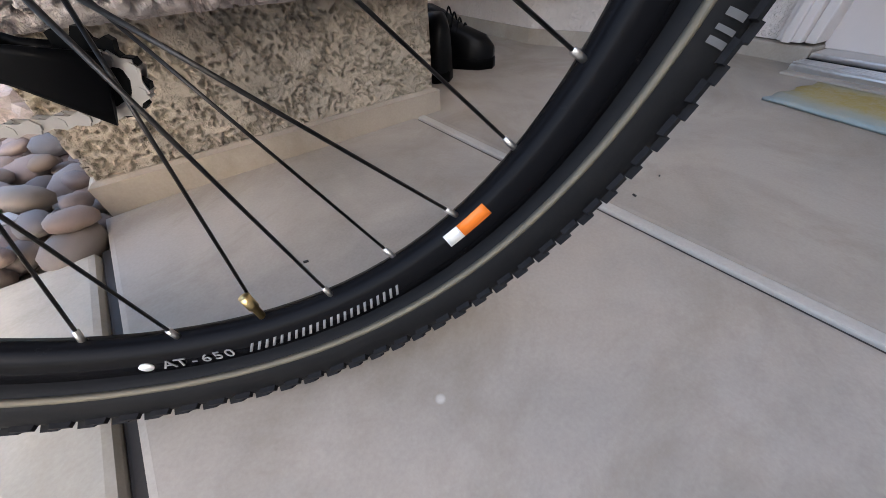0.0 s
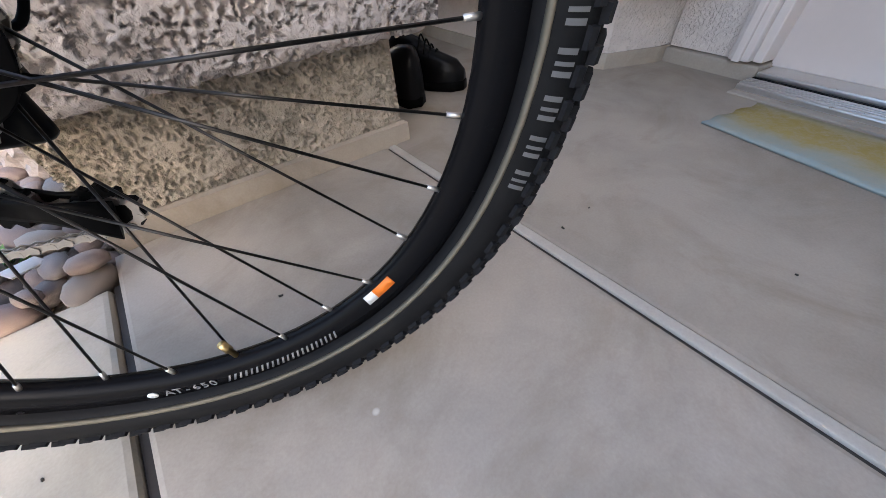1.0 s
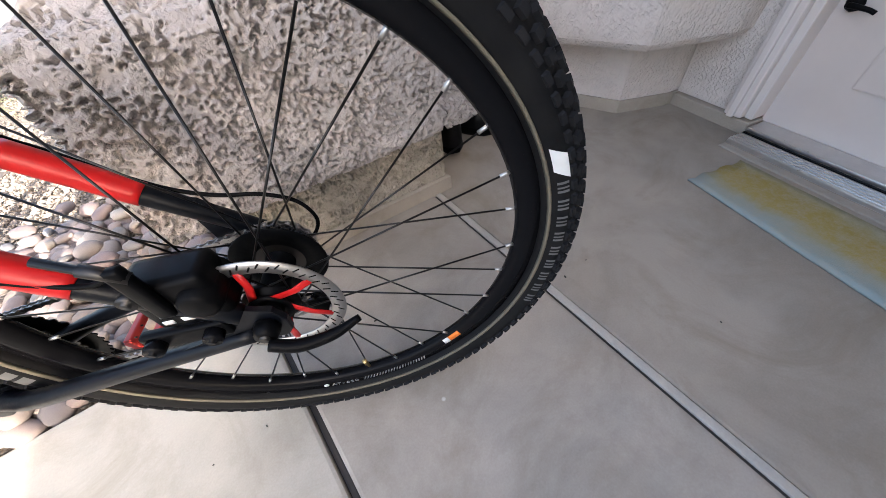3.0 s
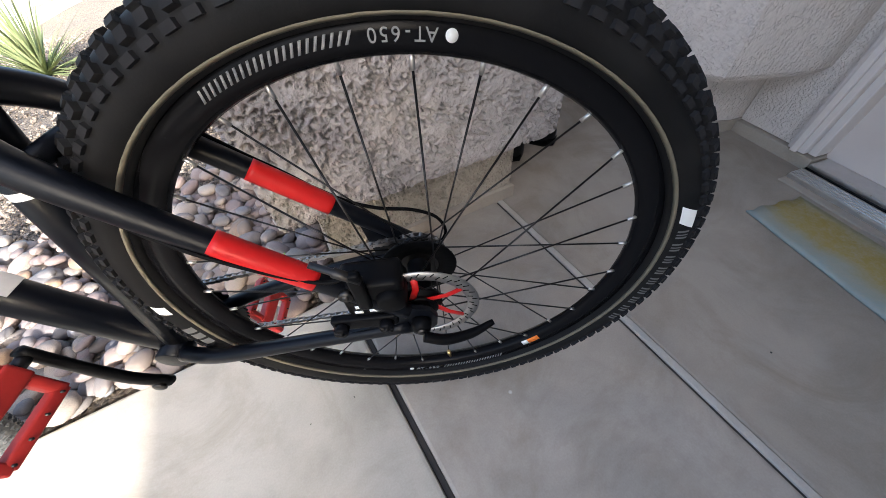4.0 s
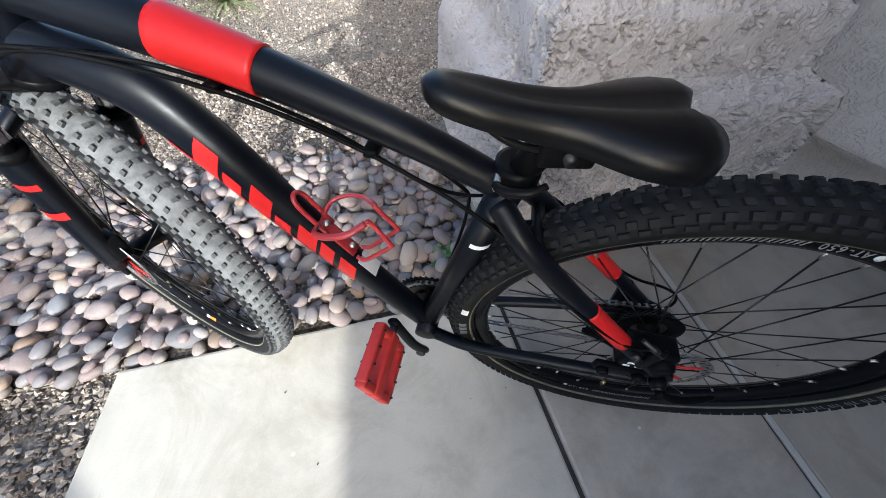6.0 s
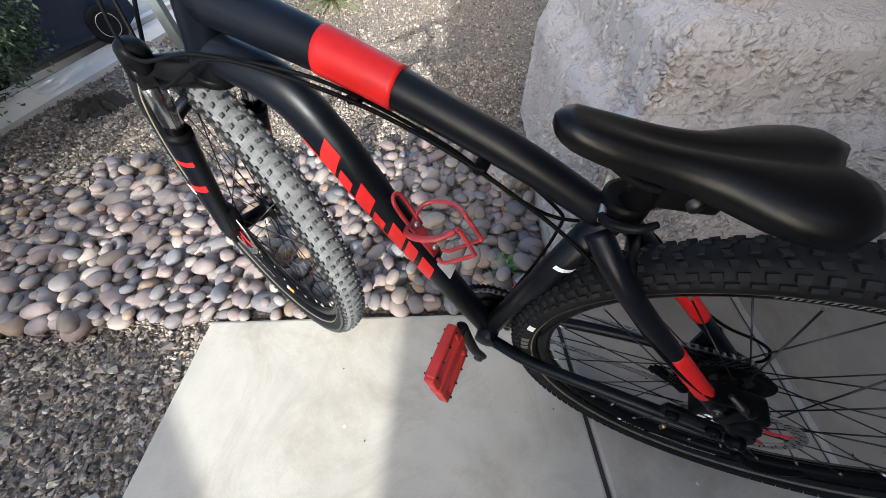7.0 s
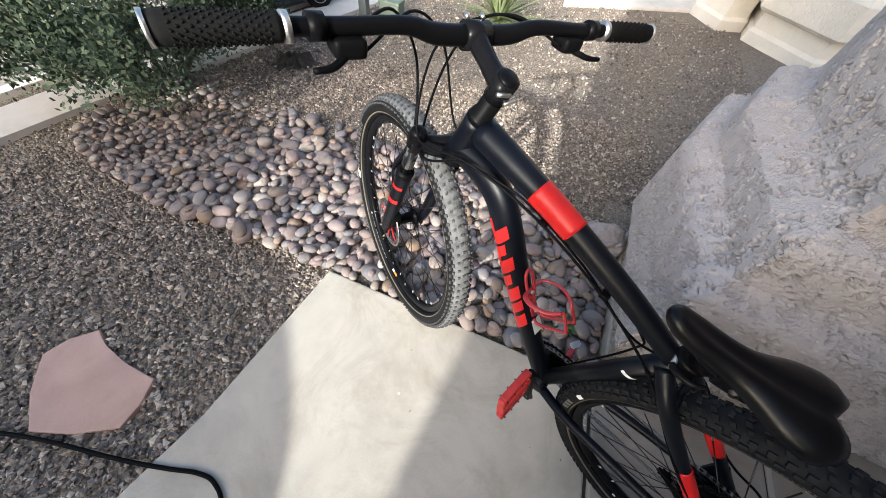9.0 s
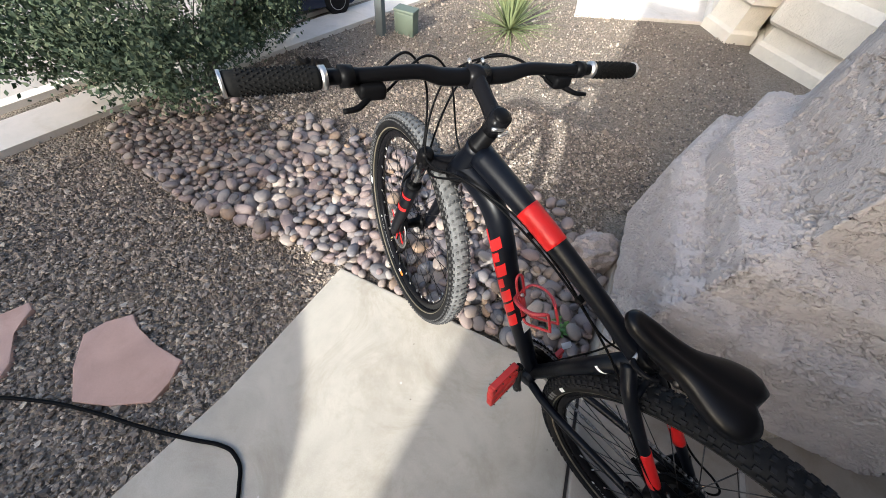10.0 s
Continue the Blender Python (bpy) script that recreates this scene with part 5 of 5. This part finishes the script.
    tagged(rest, "more rounded river stones", kind="stuff")


pebble_bed()


# ---- crushed gravel ----
def gravel(name, n, region, size, seed, label):
    g = np.random.default_rng(seed)
    base = np.array([(1, 0, 0), (-1, 0, 0), (0, 1, 0), (0, -1, 0), (0, 0, 1), (0, 0, -1)], float)
    faces = np.array([(0, 2, 4), (2, 1, 4), (1, 3, 4), (3, 0, 4), (2, 0, 5), (1, 2, 5), (3, 1, 5), (0, 3, 5)])
    x0, x1, y0, y1 = region
    xs, ys = g.uniform(x0, x1, n), g.uniform(y0, y1, n)
    keep = []
    for i in range(n):
        x, y = xs[i], ys[i]
        if inside(x, y, WALK):
            continue
        if inside(x, y, BED) or inside(x, y, STREET):
            continue
        if x > 1.44 and y < 0.95:
            continue
        if y < -0.5 and any(inside(x, y, f) for f in FLAGS):
            continue
        keep.append(i)
    keep = np.array(keep)
    m = len(keep)
    s = size * g.lognormal(0, 0.33, (m, 1, 1)) * g.uniform(0.6, 1.25, (m, 1, 3)) * np.array([1, 1, 0.75])
    v = (base[None] + g.uniform(-0.28, 0.28, (m, 6, 3))) * s
    a = g.uniform(0, 2 * np.pi, m)
    t = g.uniform(-0.6, 0.6, m)
    c, sn = np.cos(a), np.sin(a)
    ct, st = np.cos(t), np.sin(t)
    y1_ = v[:, :, 1] * ct[:, None] - v[:, :, 2] * st[:, None]
    z1_ = v[:, :, 1] * st[:, None] + v[:, :, 2] * ct[:, None]
    x2 = v[:, :, 0] * c[:, None] - y1_ * sn[:, None]
    y2 = v[:, :, 0] * sn[:, None] + y1_ * c[:, None]
    out = np.stack([x2 + xs[keep][:, None], y2 + ys[keep][:, None], z1_ + GROUND_Z + 0.006 + g.uniform(-0.002, 0.007, m)[:, None]], 2).reshape(-1, 3)
    f = (faces[None] + 6 * np.arange(m)[:, None, None]).reshape(-1, 3)
    ob = new(name, joined(name, out.tolist(), f.tolist(), gravel_stone))
    tagged(ob, label, "gravel", kind="stuff")


WALK = [(0.325, -0.03), (0.24, -0.66), (0.145, -1.0), (0.055, -1.6), (0.055, -4.0), (1.6, -4.0), (1.6, -0.02)]
STREET = [(-1.78, -1.0), (-1.6, -0.18), (-1.47, 0.4), (-1.24, 1.1), (-0.95, 2.1), (-0.3, 4.2), (-6.0, 4.2), (-6.0, -3.0), (-2.3, -3.0)]
FLAGS = [[(-0.387, -0.687), (-0.36, -0.62), (-0.298, -0.559), (-0.225, -0.60), (-0.122, -0.622), (0.004, -0.623), (0.026, -0.697), (0.025, -0.77), (-0.09, -0.83), (-0.208, -0.865), (-0.308, -0.787)],
         [(-0.80, -0.80), (-0.715, -0.76), (-0.68, -0.675), (-0.643, -0.69), (-0.605, -0.784), (-0.51, -0.854), (-0.485, -0.905), (-0.542, -0.98), (-0.70, -0.98)]]
gravel("gravel", 70000, (-1.35, 1.7, -1.4, 1.7), 0.0072, 11, "crushed tan and grey gravel chips")
gravel("gravel_far", 34000, (-2.0, 2.6, -1.9, 4.2), 0.0085, 12, "crushed tan and grey gravel chips farther off")

for k, poly in enumerate(FLAGS):
    bm = prism(poly, GROUND_Z - 0.03, GROUND_Z + 0.022, bevel=0.006)
    thing("flagstone", bm, flag_mat, "reddish sandstone stepping stone set in gravel", "flagstone", group="stepping stones", smooth=False)




def boulder(name, center, size, seed, label):
    bm = bmesh.new()
    bmesh.ops.create_icosphere(bm, subdivisions=4, radius=1.0)
    off = Vector((seed, seed * 2.1, 0))
    for v in bm.verts:
        p = v.co.copy()
        k = 1 + 0.25 * noise.noise(p * 1.1 + off) + 0.2 * noise.noise(p * 2.6 + off) - 0.14 * abs(noise.noise(p * 5 + off)) + 0.06 * noise.noise(p * 11 + off)
        q = Vector((max(-0.82, min(0.82, p.x)), max(-0.82, min(0.82, p.y)), max(-0.7, min(0.72, p.z)))) * k
        v.co = Vector((q.x * size[0], q.y * size[1], q.z * size[2]))
    ob = thing(name, bm, boulder_mat, label, "rock", smooth=False)
    ob.location = center
    ob.rotation_euler = (0.1, -0.08, 0.5)
    return ob


boulder("boulder", (1.40, 0.53, 0.04), (0.125, 0.105, 0.10), 3.0, "rough pitted tan boulder among river pebbles")


def tree_stump(center):
    """A low broken stump: jagged splintered crown over spreading roots."""
    r = random.Random(5)
    bm = bmesh.new()
    rings = []
    for k, (rad, z) in enumerate(((0.15, -0.02), (0.12, 0.008), (0.095, 0.03), (0.085, 0.055), (0.07, 0.05), (0.03, 0.02))):
        ring = []
        for j in range(28):
            a = 2 * math.pi * j / 28
            w = 1 + 0.22 * math.sin(a * 3 + 1) + 0.12 * math.sin(a * 7) + r.uniform(-0.06, 0.06)
            ring.append(bm.verts.new((rad * w * 1.45 * math.cos(a), rad * w * 0.62 * math.sin(a), z + (r.uniform(-0.018, 0.026) if k >= 2 else 0))))
        rings.append(ring)
    for p, q in zip(rings, rings[1:]):
        for j in range(28):
            bm.faces.new((p[j], p[(j + 1) % 28], q[(j + 1) % 28], q[j]))
    bm.faces.new(rings[-1])
    ob = thing("tree_stump", bm, bark, "low dark splintered stump by the shrub", "stump", smooth=False)
    for k in range(6):
        a = k * 1.05 + r.uniform(-0.2, 0.2)
        d = Vector((1.4 * math.cos(a), 0.7 * math.sin(a), 0))
        l = r.uniform(0.13, 0.2)
        part("root", tube(smooth_path([d * 0.07 + Vector((0, 0, 0.03)), d * 0.11 + Vector((0, 0, 0.012)), d * l + Vector((r.uniform(-0.02, 0.02), r.uniform(-0.02, 0.02), -0.015))], 4), [0.03, 0.02, 0.008], 8), bark, ob, "", False)
    ob.location = center
    ob.rotation_euler = (0, 0, 0.5)
    ob.scale = (0.75, 0.75, 1.0)


tree_stump((-0.80, 1.36, -0.02))


def weeds():
    leaf = Mat("weed_leaf", (0.07, 0.17, 0.03), 0.6)
    leaf.color(leaf.ramp(leaf.noise(40, 3, 0.6), [(0.3, (0.04, 0.11, 0.02)), (0.7, (0.12, 0.24, 0.05))]))
    r = random.Random(2)
    bm = bmesh.new()
    for k in range(46):
        a, l = r.uniform(0, 6.28), r.uniform(0.015, 0.045)
        b = Vector((r.uniform(-0.035, 0.035), r.uniform(-0.03, 0.03), 0))
        d = Vector((math.cos(a), math.sin(a), r.uniform(0.4, 1.1))).normalized()
        w = d.cross(Vector((0, 0, 1))).normalized() * l * 0.28
        p = [b, b + d * l * 0.5 + w, b + d * l, b + d * l * 0.5 - w]
        bm.faces.new([bm.verts.new(q) for q in p])
    ob = thing("weed", bm, leaf.m, "small green weed growing between the pebbles", "plant")
    ob.location = (1.30, 0.07, 0.01)
    thing("plastic_wrapper", box((-0.025, -0.012, 0), (0.025, 0.012, 0.004), 0.0015, m=pose(1.34, 0.0, 0.035, 18, 12, 40)), silver_label, "crumpled pale plastic wrapper lying on the stones", "litter")


weeds()


# ---- things by the door and on the walk ----
def boot(m, label):
    root = tagged(new("boot"), label, "boot", "pair of boots")
    root.matrix_world = m
    sole = prism([(-0.05, -0.038), (0.02, -0.034), (0.09, -0.048), (0.16, -0.045), (0.195, -0.02), (0.195, 0.015), (0.16, 0.042), (0.09, 0.045), (0.02, 0.034), (-0.05, 0.036), (-0.07, 0.0)], 0, 0.022, bevel=0.004)
    part("sole", sole, black_plastic, root, "black lugged sole")
    bm = bmesh.new()
    rings = []
    for x, w, z0, z1 in ((-0.068, 0.018, 0.02, 0.10), (-0.05, 0.036, 0.02, 0.125), (0.0, 0.040, 0.02, 0.122), (0.035, 0.042, 0.02, 0.112), (0.07, 0.044, 0.02, 0.092), (0.12, 0.046, 0.02, 0.078), (0.165, 0.038, 0.02, 0.066), (0.192, 0.015, 0.02, 0.045)):
        rings.append([bm.verts.new((x, w * math.cos(a), z0 + (z1 - z0) * max(0, math.sin(a)) ** 0.7)) for a in (math.pi * k / 10 for k in range(11))])
    for p, q in zip(rings, rings[1:]):
        for k in range(10):
            bm.faces.new((p[k], p[k + 1], q[k + 1], q[k]))
    bm.faces.new(rings[0])
    bm.faces.new(rings[-1][::-1])
    bmesh.ops.recalc_face_normals(bm, faces=bm.faces)
    part("upper", bm, saddle_mat, root, "black leather upper")
    bm = bmesh.new()
    for k in range(4):
        x, z = 0.05 + k * 0.017, 0.112 - k * 0.010
        tube(smooth_path([(x, -0.03, z - 0.02), (x, 0, z + 0.004), (x, 0.03, z - 0.02)], 4), 0.0025, 6, bm=bm)
    part("laces", bm, grip_rubber, root, "black laces")


boot(pose(2.23, 0.14, 0.0, 0, 0, 95) @ Matrix.Diagonal((1, 1, 1.3, 1)), "black leather work boot standing by the wall's end")
boot(pose(2.34, 0.25, 0.0, 0, 0, -63) @ Matrix.Diagonal((1, 1, 1.3, 1)), "black leather work boot, toe out, beside its mate")

thing("cable", tube(smooth_path([(-0.9, -1.14, -0.012), (-0.5, -0.97, -0.012), (-0.28, -0.895, -0.012), (-0.12, -0.862, -0.012), (0.045, -0.838, -0.008), (0.14, -0.822, 0.003), (0.25, -0.80, 0.006), (0.33, -0.782, 0.006), (0.39, -0.785, 0.006), (0.45, -0.83, 0.006), (0.5, -0.97, 0.006), (0.52, -1.5, 0.006), (0.5, -2.2, 0.006)], 8), 0.006, 10), black_plastic, "black rubber cable lying across gravel and walk", "cable")

drain = thing("drain_pipe", lathe([(0.0, 0.03), (0.035, 0.03), (0.045, 0.022), (0.045, -0.03)], "z", 20), black_plastic, "short black irrigation fitting poking out of gravel", "pipe")
drain.location = (1.91, 1.60, GROUND_Z + 0.02)


# ---- plants and street ----
def leaf_material(name, ramp):
    m = Mat(name, rough=0.8)
    m.b.inputs["Specular IOR Level"].default_value = 0.15
    r = m.t.nodes.new("ShaderNodeNewGeometry").outputs["Random Per Island"]
    m.color(m.mix(0.3, m.ramp(r, ramp), m.ramp(m.noise(3, 3, 0.6), ramp)))
    return m.m


bush_leaf = leaf_material("bush_leaf", [(0.0, (0.03, 0.046, 0.03)), (0.4, (0.06, 0.085, 0.052)), (0.75, (0.10, 0.13, 0.08)), (1.0, (0.19, 0.21, 0.13))])
agave_leaf = leaf_material("agave_leaf", [(0.0, (0.14, 0.19, 0.09)), (0.6, (0.26, 0.29, 0.14)), (1.0, (0.40, 0.36, 0.18))])


def shrub(base, center, radii, leaves, seed):
    root = tagged(new("shrub"), "large dark green shrub with many stems in the gravel yard", "shrub")
    root.location = base
    r = random.Random(seed)
    B, Cn = Vector(base), Vector(center)
    tips = []
    for k in range(11):
        a = 2 * math.pi * k / 11 + r.uniform(-0.2, 0.2)
        d = Vector((math.cos(a) * radii[0] * r.uniform(0.35, 0.8), math.sin(a) * radii[1] * r.uniform(0.35, 0.8), r.uniform(-0.2, 0.45) * radii[2]))
        tip = Cn + d - B
        mid = tip * 0.45 + Vector((0, 0, -0.07))
        part("stem", tube(smooth_path([(r.uniform(-0.035, 0.035), r.uniform(-0.035, 0.035), -0.05), mid, tip], 5), [0.02, 0.013, 0.005], 8), bark, root, "brown woody stem")
        tips.append(tip)
        for j in range(3):
            q = tip + Vector((r.uniform(-0.22, 0.22), r.uniform(-0.22, 0.22), r.uniform(-0.06, 0.17)))
            part("twig", tube([mid.lerp(tip, 0.4 + 0.2 * j), q], [0.005, 0.002], 6), bark, root)
    g = np.random.default_rng(seed)
    clumps = []
    while len(clumps) < 330:
        u = g.normal(size=3)
        u /= np.linalg.norm(u)
        rad = g.uniform(0.45, 1.0) ** 0.6
        c = np.array(center) + u * rad * np.array(radii) * (1 + 0.18 * math.sin(5 * u[0] + 3 * u[1]) )
        if c[2] > 0.2:
            clumps.append(c)
    clumps = np.array(clumps)
    ci = g.integers(0, len(clumps), leaves)
    pos = clumps[ci] + g.normal(scale=0.042, size=(leaves, 3)) - np.array(base)
    d = g.normal(size=(leaves, 3)) + np.array([0, 0, 0.5])
    d /= np.linalg.norm(d, axis=1)[:, None]
    w = np.cross(d, g.normal(size=(leaves, 3)))
    w /= np.linalg.norm(w, axis=1)[:, None]
    l = g.uniform(0.017, 0.034, (leaves, 1))
    v = np.stack([pos, pos + d * l * 0.5 + w * l * 0.27, pos + d * l, pos + d * l * 0.5 - w * l * 0.27], 1).reshape(-1, 3)
    f = (np.array([[0, 1, 2, 3]]) + 4 * np.arange(leaves)[:, None])
    crown = new("crown", joined("crown", v.tolist(), f.tolist(), bush_leaf))
    crown.parent = root
    tagged(crown, "dense small grey-green leaves", kind="stuff")


shrub((-1.28, 0.72, GROUND_Z), (-1.36, 0.92, 0.42), (0.78, 0.9, 0.31), 52000, 5)


def agave(base, n, seed):
    root = tagged(new("yucca"), "spiky yellow-green yucca rosette in gravel", "yucca")
    root.location = base
    r = random.Random(seed)
    for k in range(n):
        a = r.uniform(0, 2 * math.pi)
        e = r.uniform(0.02, 1.35)
        l = r.uniform(0.4, 0.66)
        d = Vector((math.cos(a) * math.cos(e), math.sin(a) * math.cos(e), math.sin(e)))
        side = Vector((-math.sin(a), math.cos(a), 0))
        bm = bmesh.new()
        rows = []
        for i in range(5):
            u = i / 4
            c = d * l * u - Vector((0, 0, 0.09 * u * u * math.cos(e)))
            w = 0.010 * (1 - u) ** 0.7 + 0.0008
            rows.append([bm.verts.new(c - side * w), bm.verts.new(c + Vector((0, 0, -0.005 * (1 - u)))), bm.verts.new(c + side * w)])
        for p, q in zip(rows, rows[1:]):
            for j in range(2):
                bm.faces.new((p[j], p[j + 1], q[j + 1], q[j]))
        part("leaf", bm, agave_leaf, root)


agave((0.32, 2.95, GROUND_Z + 0.02), 150, 3)

util_paint = paint_material("utility_paint", (0.11, 0.125, 0.125), 0.6, 0.04, 8)
util_green = paint_material("utility_green", (0.13, 0.16, 0.12), 0.6, 0.04, 8)
post = thing("utility_post", box((-0.033, -0.033, -0.1), (0.033, 0.033, 0.95), 0.005), util_paint, "grey-green square metal utility post", "post", smooth=False)
post.location = (-0.66, 2.18, 0)
pb = tagged(new("utility_box"), "pale green utility pedestal box in gravel", "utility box")
pb.location = (-0.5, 2.36, 0)
part("cabinet", box((-0.09, -0.06, -0.08), (0.09, 0.06, 0.13), 0.008), util_green, pb, "", False)
part("lid", box((-0.096, -0.066, 0.13), (0.096, 0.066, 0.155), 0.009), util_green, pb, "", False)


def parked_car():
    navy = paint_material("car_paint", (0.012, 0.018, 0.04), 0.2, 0.02, 6)
    glass = Mat("car_glass", (0.02, 0.025, 0.03), 0.05)
    root = tagged(new("car"), "dark navy hatchback parked at the kerb", "car")
    root.matrix_world = pose(-1.60, 2.10, -0.02, 0, 0, 60) @ Matrix.Diagonal((0.40, 0.40, 0.40, 1))
    prof = [(-1.55, 0.32), (-1.6, 0.55), (-1.5, 0.78), (-1.35, 1.02), (-1.05, 1.26), (-0.3, 1.32), (0.3, 1.22), (0.75, 0.9), (1.3, 0.8), (1.55, 0.62), (1.58, 0.32), (1.35, 0.2), (-1.35, 0.2)]
    bm = bmesh.new()
    rings = []
    for y, k in ((-0.74, 0.0), (-0.70, 1.0), (0.70, 1.0), (0.74, 0.0)):
        rings.append([bm.verts.new((x * (0.985 if not k else 1), y - math.copysign(max(0, z - 0.8) * 0.28, y), z if k else 0.2 + (z - 0.2) * 0.96)) for x, z in prof])
    n = len(prof)
    for p, q in zip(rings, rings[1:]):
        for i in range(n):
            bm.faces.new((p[i], p[(i + 1) % n], q[(i + 1) % n], q[i]))
    bm.faces.new(rings[0][::-1])
    bm.faces.new(rings[-1])
    bmesh.ops.recalc_face_normals(bm, faces=bm.faces)
    part("body", bm, navy, root, "", False)
    for s in (1, -1):
        for x0, x1 in ((-1.2, -0.42), (-0.36, 0.45)):
            pts = [(x0 + 0.05, 0.86), (x1 + 0.12, 0.86), (min(x1, 0.32), 1.18), (x0 + (0.22 if x0 < -1 else 0.02), 1.2)]
            bm = bmesh.new()
            bm.faces.new([bm.verts.new((x, s * (0.752 - max(0, z - 0.8) * 0.28), z)) for x, z in pts])
            r = bmesh.ops.extrude_face_region(bm, geom=list(bm.faces))
            for v in r["geom"]:
                if isinstance(v, bmesh.types.BMVert):
                    v.co.y -= s * 0.02
            part("side_window", bm, glass.m, root, "dark side glass", False)
        for x in (-0.98, 0.98):
            t = part("wheel", lathe([(0.16, -0.09), (0.27, -0.095), (0.30, -0.07), (0.30, 0.07), (0.27, 0.095), (0.16, 0.09)], "y", 28), rubber, root, "black tyre")
            t.location = (x, s * 0.68, 0.30)
            rim = part("rim", lathe([(0.0, 0.07 * s), (0.06, 0.085 * s), (0.16, 0.08 * s), (0.185, 0.098 * s), (0.19, 0.08 * s)], "y", 20), aluminium, t, "silver alloy rim")
            for j in range(5):
                a = 2 * math.pi * j / 5
                part("rim_gap", box((0.06, 0.0875 * s - 0.002, -0.028), (0.155, 0.0875 * s + 0.002, 0.028), 0, m=Matrix.Rotation(a, 4, "Y")), black_plastic, rim, "", False)


parked_car()

# ---- the garage end of the house, past the yard ----
FAR1 = [(2.74, 4.03), (3.17, 3.50), (5.6, 4.3), (5.6, 5.6), (2.95, 4.9)]
thing("wall_garage", wall_ring([(-0.1, 0.03), (0.06, 0.03), (0.09, 0.0), (0.22, 0.0), (0.235, 0.05), (0.26, 0.075), (0.5, 0.075), (0.55, 0.03), (0.57, 0.0), (3.2, 0.0)], FAR1), stucco_garage, "cream stucco garage wall with a raised band", "wall", kind="structure", smooth=False)
FAR2 = [(2.27, 4.50), (2.47, 4.14), (2.72, 4.26), (2.93, 4.92), (5.6, 5.62), (5.6, 6.6), (2.5, 6.0)]
thing("wall_garage_far", wall_ring([(-0.1, 0.03), (0.06, 0.03), (0.09, 0.0), (0.3, 0.0), (0.33, 0.06), (0.7, 0.06), (0.74, 0.0), (3.2, 0.0)], FAR2), stucco_garage, "cream stucco garage pier", "wall", kind="structure", smooth=False)
thing("driveway", prism([(0.85, 3.78), (2.26, 4.52), (2.5, 6.05), (5.6, 6.7), (6, 12), (2.0, 12), (0.7, 6)], -0.1, 0.0, bevel=0.01), walk_concrete, "pale concrete driveway in full sun", "driveway", kind="structure", smooth=False)

# ---- small litter on the walk ----
def crumbs():
    g = random.Random(31)
    bm = bmesh.new()
    for k in range(15):
        x, y = g.uniform(0.4, 2.3), g.uniform(-1.3, -0.14)
        a, l = g.uniform(0, 6.28), g.uniform(0.0012, 0.0032)
        m = pose(x, y, 0.0012, g.uniform(-12, 12), g.uniform(-12, 12), math.degrees(a))
        box((-l, -l * 0.4, -0.001), (l, l * 0.4, 0.0012), 0, bm=bm, m=m)
    tagged(thing("leaf_litter", bm, bark, "few dry brown leaf crumbs scattered on the concrete", "litter", smooth=False), kind="stuff")


crumbs()


# ---- unseen open tree, added to dapple the far yard with shade ----
def shade_tree(base, center, radii, leaves, seed):
    root = tagged(new("tree"), "unseen open-crowned tree added to dapple the yard", "tree")
    root.location = base
    r = random.Random(seed)
    B, Cn = Vector(base), Vector(center)
    fork = Vector((0.05, 0.03, (Cn.z - B.z) * 0.5))
    part("trunk", tube(smooth_path([(0, 0, -0.1), (0.03, -0.02, fork.z * 0.5), fork], 6), [0.16, 0.11, 0.085], 12), bark, root, "rough brown trunk")
    for k in range(9):
        a = 2 * math.pi * k / 9 + r.uniform(-0.2, 0.2)
        tip = Cn - B + Vector((math.cos(a) * radii[0] * 0.7, math.sin(a) * radii[1] * 0.7, r.uniform(-0.3, 0.5) * radii[2]))
        mid = fork.lerp(tip, 0.5) + Vector((0, 0, 0.15))
        part("limb", tube(smooth_path([fork, mid, tip], 5), [0.06, 0.035, 0.012], 8), bark, root)
    g = np.random.default_rng(seed)
    u = g.normal(size=(75, 3))
    u /= np.linalg.norm(u, axis=1)[:, None]
    clumps = np.array(center) + u * (g.uniform(0.2, 1.0, (75, 1)) ** 0.6) * np.array(radii)
    pos = clumps[g.integers(0, 75, leaves)] + g.normal(scale=0.17, size=(leaves, 3)) - np.array(base)
    d = g.normal(size=(leaves, 3))
    d /= np.linalg.norm(d, axis=1)[:, None]
    w = np.cross(d, g.normal(size=(leaves, 3)))
    w /= np.linalg.norm(w, axis=1)[:, None]
    l = g.uniform(0.05, 0.085, (leaves, 1))
    v = np.stack([pos, pos + d * l * 0.5 + w * l * 0.3, pos + d * l, pos + d * l * 0.5 - w * l * 0.3], 1).reshape(-1, 3)
    f = np.array([[0, 1, 2, 3]]) + 4 * np.arange(leaves)[:, None]
    crown = new("crown", joined("crown", v.tolist(), f.tolist(), bush_leaf))
    crown.parent = root
    tagged(crown, "loose small green leaves", kind="stuff")


shade_tree((-1.55, -8.6, GROUND_Z), (-1.68, -8.2, 4.4), (0.9, 0.8, 0.4), 2000, 8)
